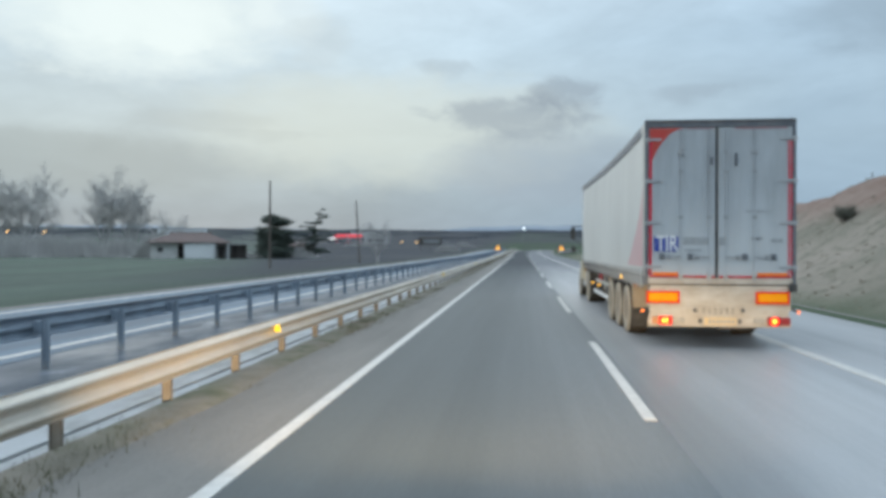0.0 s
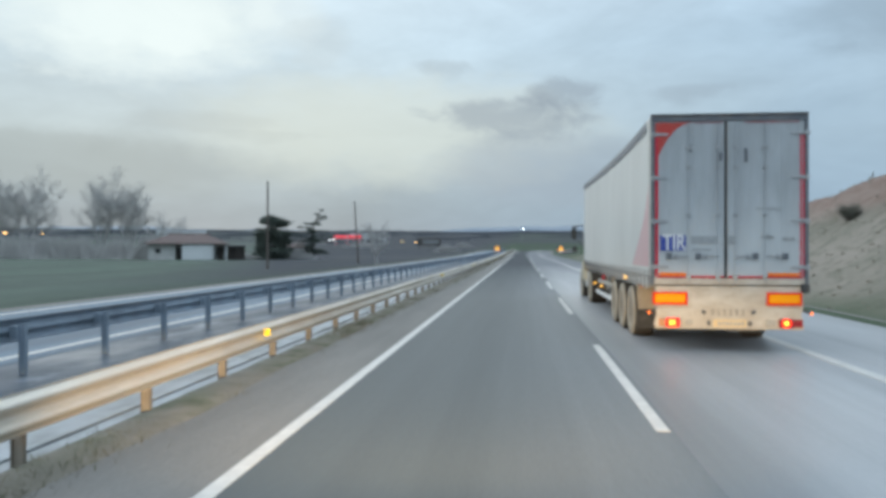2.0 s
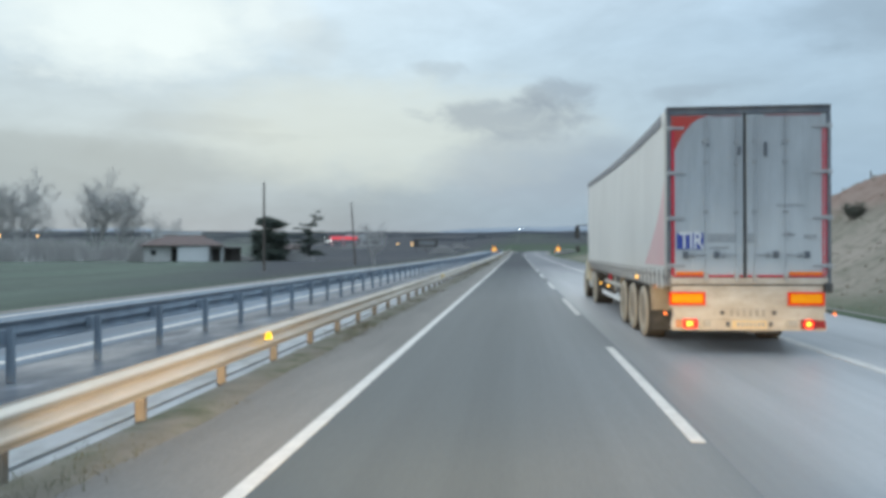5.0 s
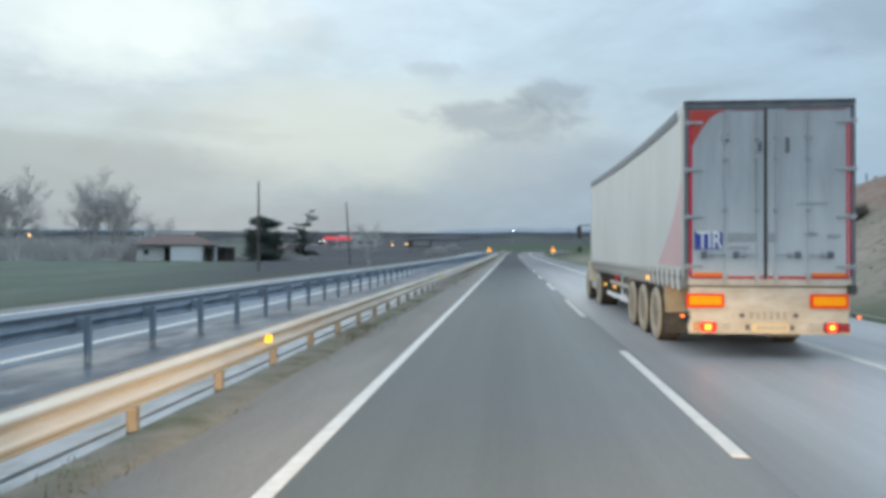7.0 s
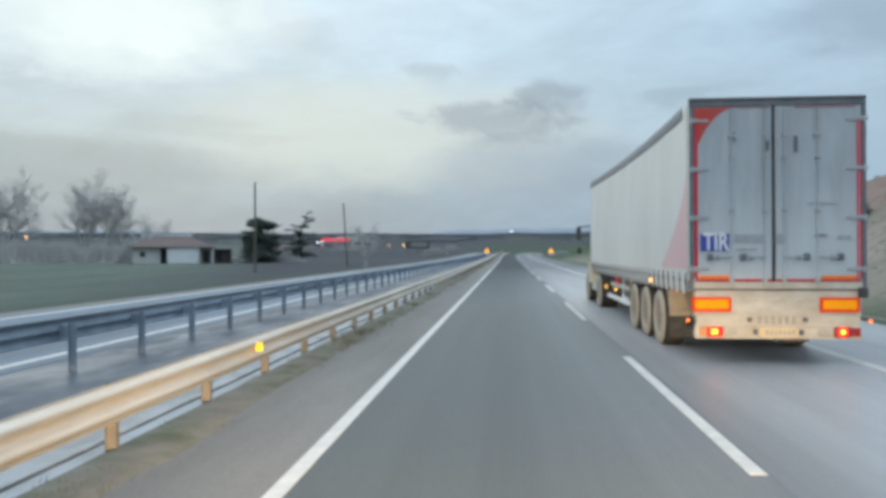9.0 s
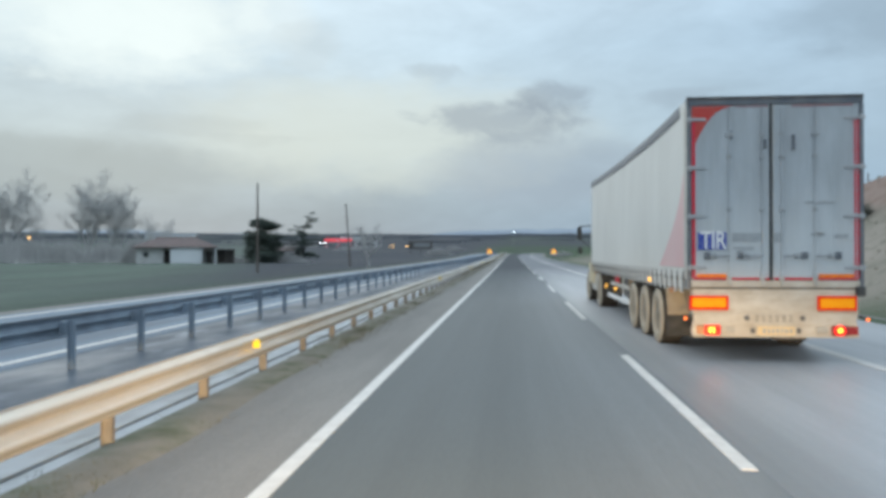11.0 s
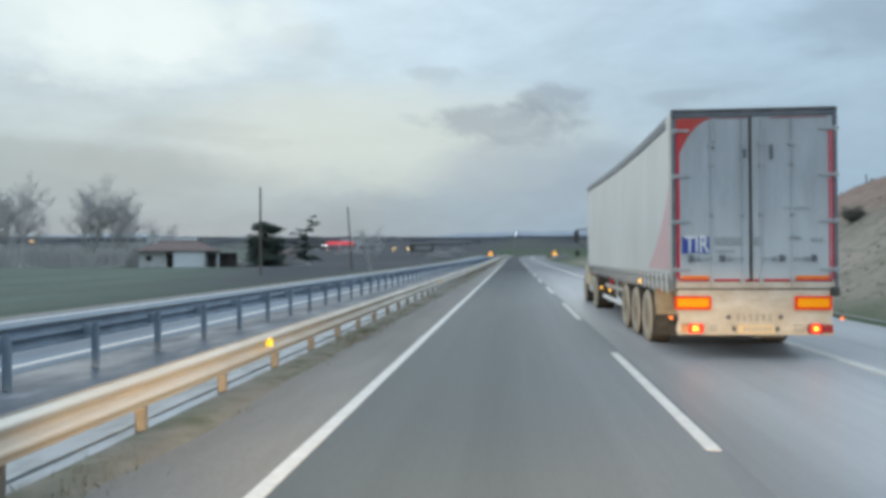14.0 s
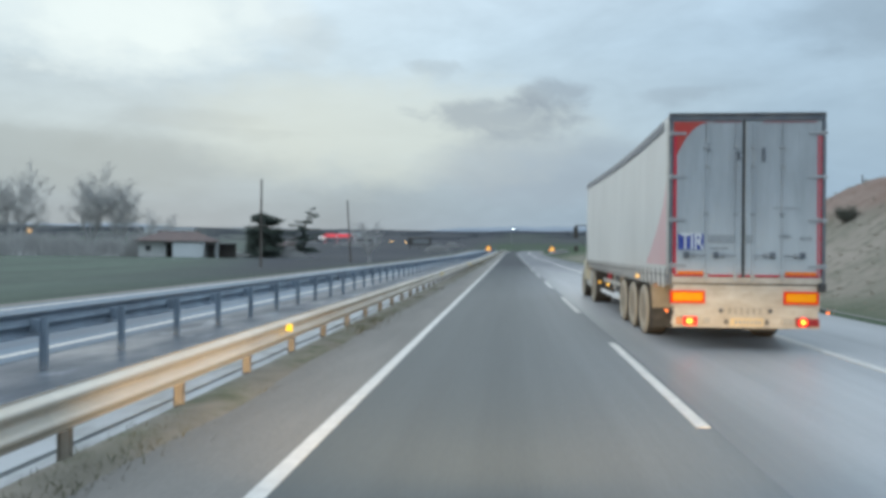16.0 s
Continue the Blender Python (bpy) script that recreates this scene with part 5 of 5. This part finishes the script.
pole(spot(-19.1, 74), 8.6, 0.0)
pole(spot(-12.3, 99), 8.3, -0.07)
pole(ground_at(46.0, 98.0), 9.0, 0.0)


def house(name, label, place, turn, w, d, h, roof_h, doors, windows, eave=0.5):
    """A low plastered house with a hipped tiled roof; w along its front, d deep. The front looks along -y."""
    t = thing(name, label, "house", place)
    t.rotation_euler = (0, 0, radians(turn))
    walls = bmesh.new()
    th = 0.25
    openings = sorted([(x, 0.0, 0.95, 2.05) for x in doors] + [(x, 0.95, 1.1, 1.15) for x in windows])
    x = -w / 2
    for ox, oz, ow, oh in openings:
        box(walls, x, ox - ow / 2, 0, th, -0.4, h)
        box(walls, ox - ow / 2, ox + ow / 2, 0, th, oz + oh, h)
        if oz > 0:
            box(walls, ox - ow / 2, ox + ow / 2, 0, th, -0.4, oz)
        x = ox + ow / 2
    box(walls, x, w / 2, 0, th, -0.4, h)
    box(walls, -w / 2, w / 2, d - th, d, -0.4, h)
    box(walls, -w / 2, -w / 2 + th, th, d - th, -0.4, h)
    box(walls, w / 2 - th, w / 2, th, d - th, -0.4, h)
    part("wall", walls, "plaster", t, "stained white plaster")
    for ox in doors:
        dr = part("door", boxed(ox - 0.45, ox + 0.45, 0.10, 0.16, -0.05, 2.0, bevel=0.01), "dark_wood", t, "dark wooden door")
        part("handle", boxed(ox + 0.33, ox + 0.40, 0.06, 0.10, 0.98, 1.05), "sheet_grey", dr)
    for ox in windows:
        wn = part("window", boxed(ox - 0.5, ox + 0.5, 0.14, 0.155, 1.0, 2.05), "glass_dull", t, "dark window")
        fr = bmesh.new()
        for a, b, c, e in ((-0.55, -0.48, 0.95, 2.1), (0.48, 0.55, 0.95, 2.1), (-0.03, 0.03, 1.0, 2.05), (-0.48, 0.48, 0.95, 1.02), (-0.48, 0.48, 2.03, 2.1)):
            box(fr, ox + a, ox + b, 0.10, 0.18, c, e)
        part("frame", fr, "dark_wood", wn)
    rf = bmesh.new()
    x0, x1, y0, y1, k = -w / 2 - eave, w / 2 + eave, -eave, d + eave, min(d * 0.5, w * 0.35)
    low = [rf.verts.new(p) for p in ((x0, y0, h), (x1, y0, h), (x1, y1, h), (x0, y1, h))]
    under = [rf.verts.new(p) for p in ((x0, y0, h - 0.12), (x1, y0, h - 0.12), (x1, y1, h - 0.12), (x0, y1, h - 0.12))]
    ra, rb = rf.verts.new((x0 + k, d / 2, h + roof_h)), rf.verts.new((x1 - k, d / 2, h + roof_h))
    rf.faces.new((low[0], low[1], rb, ra))
    rf.faces.new((low[2], low[3], ra, rb))
    rf.faces.new((low[1], low[2], rb))
    rf.faces.new((low[3], low[0], ra))
    rf.faces.new(under[::-1])
    for i in range(4):
        rf.faces.new((under[i], under[(i + 1) % 4], low[(i + 1) % 4], low[i]))
    r = part("roof", rf, "roof_tile", t, "dull brown tiled roof")
    ch = boxed(x0 + k + 0.4, x0 + k + 0.9, d / 2 - 0.25, d / 2 + 0.25, h + roof_h * 0.5, h + roof_h + 0.6, bevel=0.02)
    part("chimney", ch, "plaster", r)
    return t


house("small_house", "small grey house with a low dull roof near the cedar", spot(-17.2, 152), 14, 6.6, 4.5, 2.15, 0.85, (2.4,), (-0.6,), 0.35)


def farmhouse(place, turn):
    """A low whitewashed farmhouse: a wing with one small window, a set-back door, a block that stands forward, a porch and a lean-to."""
    t = thing("farmhouse", "low white farmhouse with a brown tiled roof and an open porch", "house", place)
    t.scale = (1.2, 1.1, 1.06)
    t.rotation_euler = (0, 0, radians(turn))
    w = bmesh.new()
    h = 2.55
    for x0, x1, z0, z1 in ((-6.25, -5.35, -0.4, h), (-4.65, -2.75, -0.4, h), (-5.35, -4.65, -0.4, 1.0), (-5.35, -4.65, 1.8, h)):
        box(w, x0, x1, 0.0, 0.25, z0, z1)
    box(w, -6.25, -6.0, 0.25, 6.75, -0.4, h)
    box(w, -3.0, -2.75, 0.25, 1.5, -0.4, h)
    box(w, -6.25, 4.1, 6.75, 7.0, -0.4, h)
    part("wall", w, "plaster", t, "stained white plaster")
    w = bmesh.new()
    box(w, -2.75, -2.72, 1.5, 1.75, -0.4, h)
    box(w, -2.75, 4.1, 1.75, 1.95, -0.4, h)
    part("wall", w, "plaster", t)
    w = bmesh.new()
    box(w, -1.85, 2.1, -0.8, -0.55, -0.4, 2.4)
    box(w, -1.85, -1.6, -0.55, 1.75, -0.4, 2.4)
    box(w, 1.85, 2.1, -0.55, 1.75, -0.4, 2.4)
    part("front_block", w, "sheet_white", t, "whitewashed block")
    win = part("window", boxed(-5.33, -4.67, 0.14, 0.16, 1.02, 1.78), "glass_dull", t, "small dark window")
    fr = bmesh.new()
    for x0, x1, z0, z1 in ((-5.35, -5.29, 1.0, 1.8), (-4.71, -4.65, 1.0, 1.8), (-5.29, -4.71, 1.0, 1.06), (-5.29, -4.71, 1.74, 1.8)):
        box(fr, x0, x1, 0.10, 0.18, z0, z1)
    part("frame", fr, "dark_wood", win)
    d = part("door", boxed(-2.70, -1.87, 1.66, 1.74, -0.05, 2.0, bevel=0.01), "dark_wood", t, "dark wooden door")
    part("handle", boxed(-2.05, -1.98, 1.61, 1.66, 0.98, 1.05), "sheet_grey", d)
    d = part("door", boxed(2.7, 3.6, 1.66, 1.74, -0.05, 2.0, bevel=0.01), "dark_wood", t, "dark wooden door")
    part("handle", boxed(2.8, 2.87, 1.61, 1.66, 0.98, 1.05), "sheet_grey", d)
    rf = bmesh.new()
    x0, x1, y0, y1, e = -6.7, 4.35, -1.1, 7.4, h
    low = [rf.verts.new(p) for p in ((x0, y0, e), (x1, y0, e), (x1, y1, e), (x0, y1, e))]
    under = [rf.verts.new(p) for p in ((x0, y0, e - 0.13), (x1, y0, e - 0.13), (x1, y1, e - 0.13), (x0, y1, e - 0.13))]
    ra, rb = rf.verts.new((-3.6, 3.2, e + 1.55)), rf.verts.new((1.3, 3.2, e + 1.55))
    rf.faces.new((low[0], low[1], rb, ra))
    rf.faces.new((low[2], low[3], ra, rb))
    rf.faces.new((low[1], low[2], rb))
    rf.faces.new((low[3], low[0], ra))
    rf.faces.new(under[::-1])
    for i in range(4):
        rf.faces.new((under[i], under[(i + 1) % 4], low[(i + 1) % 4], low[i]))
    roof = part("roof", rf, "roof_tile", t, "dull brown tiled hip roof")
    for i in range(6):  # ridge and hip caps
        q = i / 5
        part("ridge_tile", tube(bmesh.new(), (-3.6 + 4.9 * q - 0.45, 3.2, e + 1.56), (-3.6 + 4.9 * q + 0.45, 3.2, e + 1.56), 0.10), "roof_tile", roof)
    for x in (2.25, 4.05):
        part("porch_post", boxed(x - 0.07, x + 0.07, -0.95, -0.81, -0.4, h - 0.13, bevel=0.01), "sheet_white", t)
    # lean-to
    a = part("lean_to_roof", boxed(4.15, 6.7, -0.7, 3.2, 2.15, 2.27, bevel=0.02), "sheet_grey", t, "flat sheet roof of the lean-to")
    for x in (4.4, 5.5, 6.5):
        part("post", boxed(x - 0.06, x + 0.06, -0.55, -0.43, -2.6 + 2.2, 2.15), "dark_wood", a)
    part("lean_to_wall", boxed(4.15, 6.6, 3.0, 3.2, -0.4, 2.15), "dark_wood", t, "dark board wall")
    return t


farmhouse(spot(-24.3, 130), 22)


# ---- distant things ----
def warning_sign(x, y):
    s = thing("warning_sign", "orange reflective triangular roadworks sign on a post, glow added", "road sign", at(x, y), "roadworks signs")
    part("post", tube(bmesh.new(), (0, 0, -0.4), (0, 0, 2.3), 0.035), "sheet_grey", s)
    tri = [(-0.62, 1.25), (0.62, 1.25), (0.0, 2.36)]
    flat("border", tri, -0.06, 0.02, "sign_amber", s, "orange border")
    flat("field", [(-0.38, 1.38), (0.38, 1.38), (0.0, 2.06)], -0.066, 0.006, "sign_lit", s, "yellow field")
    part("plate", boxed(-0.3, 0.3, -0.06, -0.04, 0.85, 1.15), "plate_white", s, "white plate")


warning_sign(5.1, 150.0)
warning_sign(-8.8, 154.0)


def street_lamp(x, y, h, mat, label, size=0.45):
    p = thing("street_lamp", label, "street lamp", ground_at(x, y))
    part("pole", tube(bmesh.new(), (0, 0, -0.5), (0, 0, h), 0.10, 0.06), "sheet_grey", p)
    part("arm", tube(bmesh.new(), (0, 0, h), (0.9, -0.3, h + 0.15), 0.05, 0.04), "sheet_grey", p)
    bm = bmesh.new()
    bmesh.ops.create_icosphere(bm, subdivisions=2, radius=size, matrix=Matrix.Translation((0.9, -0.3, h + 0.1)) @ Matrix.Diagonal((1, 1, 0.8, 1)))
    part("lamp_head", bm, mat, p, "lit lamp head", smooth=True)


x, y = polar(0.1, 470)
street_lamp(x, y, 8.0, "lamp_white", "lit white lamp on a tall pole beside the far road", 0.4)
for a in (-36.6, -34.4):
    x, y = polar(a, 420)
    street_lamp(x, y, 4.0, "lamp_amber", "lit amber lamp at a distant yard", 0.6)
for a in (-14.75, -14.45):
    x, y = polar(a, 395)
    street_lamp(x, y, 2.2, "lamp_white", "lit white lamp beside the filling station", 0.3)
# stand-ins for two far car headlamps, added as lamps on poles
for a in (-9.3, -8.2):
    x, y = polar(a, 330)
    street_lamp(x, y, 1.6, "lamp_amber", "distant car headlamp, drawn as a lamp on a pole", 0.3)


def filling_station(az, r):
    x, y = polar(az, r)
    s = thing("filling_station", "distant filling station with a lit red canopy", "filling station", ground_at(x, y))
    s.rotation_euler = (0, 0, radians(-az))
    c = part("canopy", boxed(-7, 7, -5, 5, 3.2, 4.6, bevel=0.15), "canopy_red", s, "lit red canopy")
    part("canopy_light", boxed(-0.9, 0.3, -5.2, -4.9, 3.5, 4.1), "sheet_white", c)
    for px in (-6, 0, 6):
        for py in (-3, 3):
            part("pillar", boxed(px - 0.25, px + 0.25, py - 0.25, py + 0.25, -0.5, 3.5), "sheet_white", s)
        part("fuel_pump", boxed(px - 0.5, px + 0.5, -0.4, 0.4, -0.2, 1.8, bevel=0.1), "tape_red", s)
    k = part("kiosk", boxed(9, 20, 0, 8, -0.5, 3.2, bevel=0.1), "sheet_white", s, "white kiosk")
    part("kiosk_window", boxed(10, 19, -0.06, 0.02, 0.9, 2.5), "glass", k)


filling_station(-13.3, 390)


def warehouse(az, r, w, h, label):
    x, y = polar(az, r)
    b = thing("warehouse", label, "warehouse", ground_at(x, y))
    b.rotation_euler = (0, 0, radians(-az))
    part("wall", boxed(-w / 2, w / 2, 0, 25, -2, h), "sheet_white", b, "pale sheet-metal wall")
    v = [(-w / 2 - 0.5, h), (w / 2 + 0.5, h), (w / 2 + 0.5, h + 0.6), (-w / 2 - 0.5, h + 0.6)]
    flat("roof", v, -0.5, 26.0, "sheet_grey", b, "grey sheet roof")
    for i in range(5):
        cx = -w / 2 + w * (i + 0.5) / 5
        part("gate", boxed(cx - 1.6, cx + 1.6, -0.1, 0.05, -1, h * 0.5), "steel_pale", b)


warehouse(-25.4, 900, 54, 6.5, "long pale warehouse far across the plain")
warehouse(-12.2, 800, 26, 4.5, "low pale warehouse far across the plain")


def billboard(az, r):
    x, y = polar(az, r)
    b = thing("billboard", "dark billboard on posts far across the field", "billboard", ground_at(x, y))
    b.rotation_euler = (0, 0, radians(-az))
    f = part("panel", boxed(-4.2, 4.2, -0.1, 0.1, 1.6, 4.4, bevel=0.03), "chassis", b, "dark panel")
    part("panel_face", boxed(-2.4, 3.4, -0.13, -0.09, 2.2, 3.8), "sheet_grey", f, "faded grey face")
    for px in (-3.4, 0.0, 3.4):
        part("post", boxed(px - 0.12, px + 0.12, 0.1, 0.34, -0.8, 4.0), "chassis", b)


billboard(-7.0, 262)


for az, r, w, h, sd in ((-5.6, 245, 6, 3.0, 1), (-12.5, 330, 10, 2.4, 2), (-4.4, 320, 6, 2.4, 3), (-16.0, 420, 16, 4, 4), (3.9, 190, 5, 1.5, 5)):
    x, y = polar(az, r)
    hedge_clump(x, y, w, h, sd)


def far_woods():
    """Leafless thickets and hedges strewn over the far plain, thinner towards the horizon."""
    rng = random.Random(21)
    V, F = [], []
    for belt in range(150):
        az0, r0 = rng.uniform(-44, 12), 420 * (1 + 5.0 * rng.random() ** 0.8)
        span, deep = rng.uniform(0.6, 5.0), rng.uniform(0.01, 0.07)
        tall = rng.uniform(0.7, 1.6) * (0.55 + r0 / 1700)
        for _ in range(int(span * 26) + 12):
            q = rng.gauss(0, 0.36)
            x, y = polar(az0 + span * q, r0 * (1 + deep * rng.gauss(0, 1)))
            b = ground_at(x, y)
            h = tall * rng.uniform(0.5, 2.1) * max(0.25, 1 - abs(q))
            w = tall * rng.uniform(0.5, 1.5)
            k = len(V)
            V += [b + Vector((-w, 0, -0.4)), b + Vector((w, 0, -0.4)), b + Vector((w * rng.uniform(0.2, 1.0), 0.3, h * 0.7)), b + Vector((w * rng.uniform(-0.6, 0.3), 0.3, h)),
                  b + Vector((-w * rng.uniform(0.3, 1.0), 0.3, h * 0.6))]
            F.append((k, k + 1, k + 2, k + 3, k + 4))
    ob = mesh_object("far_woods", V, F, "wood_far")
    tagged(ob, "bare grey thickets and hedges far over the plain", "woods", kind="stuff")


far_woods()


def far_hills():
    """Low hills behind the plain, the blue haze of distance put into their colour."""
    for base, top, radius, az0, az1, seed in ((1.25, 0.95, 3600.0, -7.0, 26.0, 2.0), (1.1, 0.6, 3900.0, -60.0, -6.0, 9.0)):
        V, F = [], []
        n = 120
        for i in range(n + 1):
            q = i / n
            az = az0 + (az1 - az0) * q
            shape = math.sin(math.pi * q) ** 0.5 * (0.7 + 0.6 * noise.noise((az * 0.12, seed, 0.0)) + 0.15 * noise.noise((az * 0.7, seed, 3.0)))
            for r, e in ((radius, base - 0.8), (radius, base), (radius + 150, base + top * 0.6 * max(0.0, shape)), (radius + 400, base + top * max(0.0, shape)), (radius + 900, base - 0.8)):
                x, y = polar(az, r)
                V.append((x, y, 1.65 + r * math.tan(radians(e))))
        for i in range(n):
            for k in range(4):
                F.append((i * 5 + k, (i + 1) * 5 + k, (i + 1) * 5 + k + 1, i * 5 + k + 1))
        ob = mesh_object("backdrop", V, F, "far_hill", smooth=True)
        tagged(ob, "low blue hills on the horizon, haze in their colour", "hills", kind="structure")


far_hills()
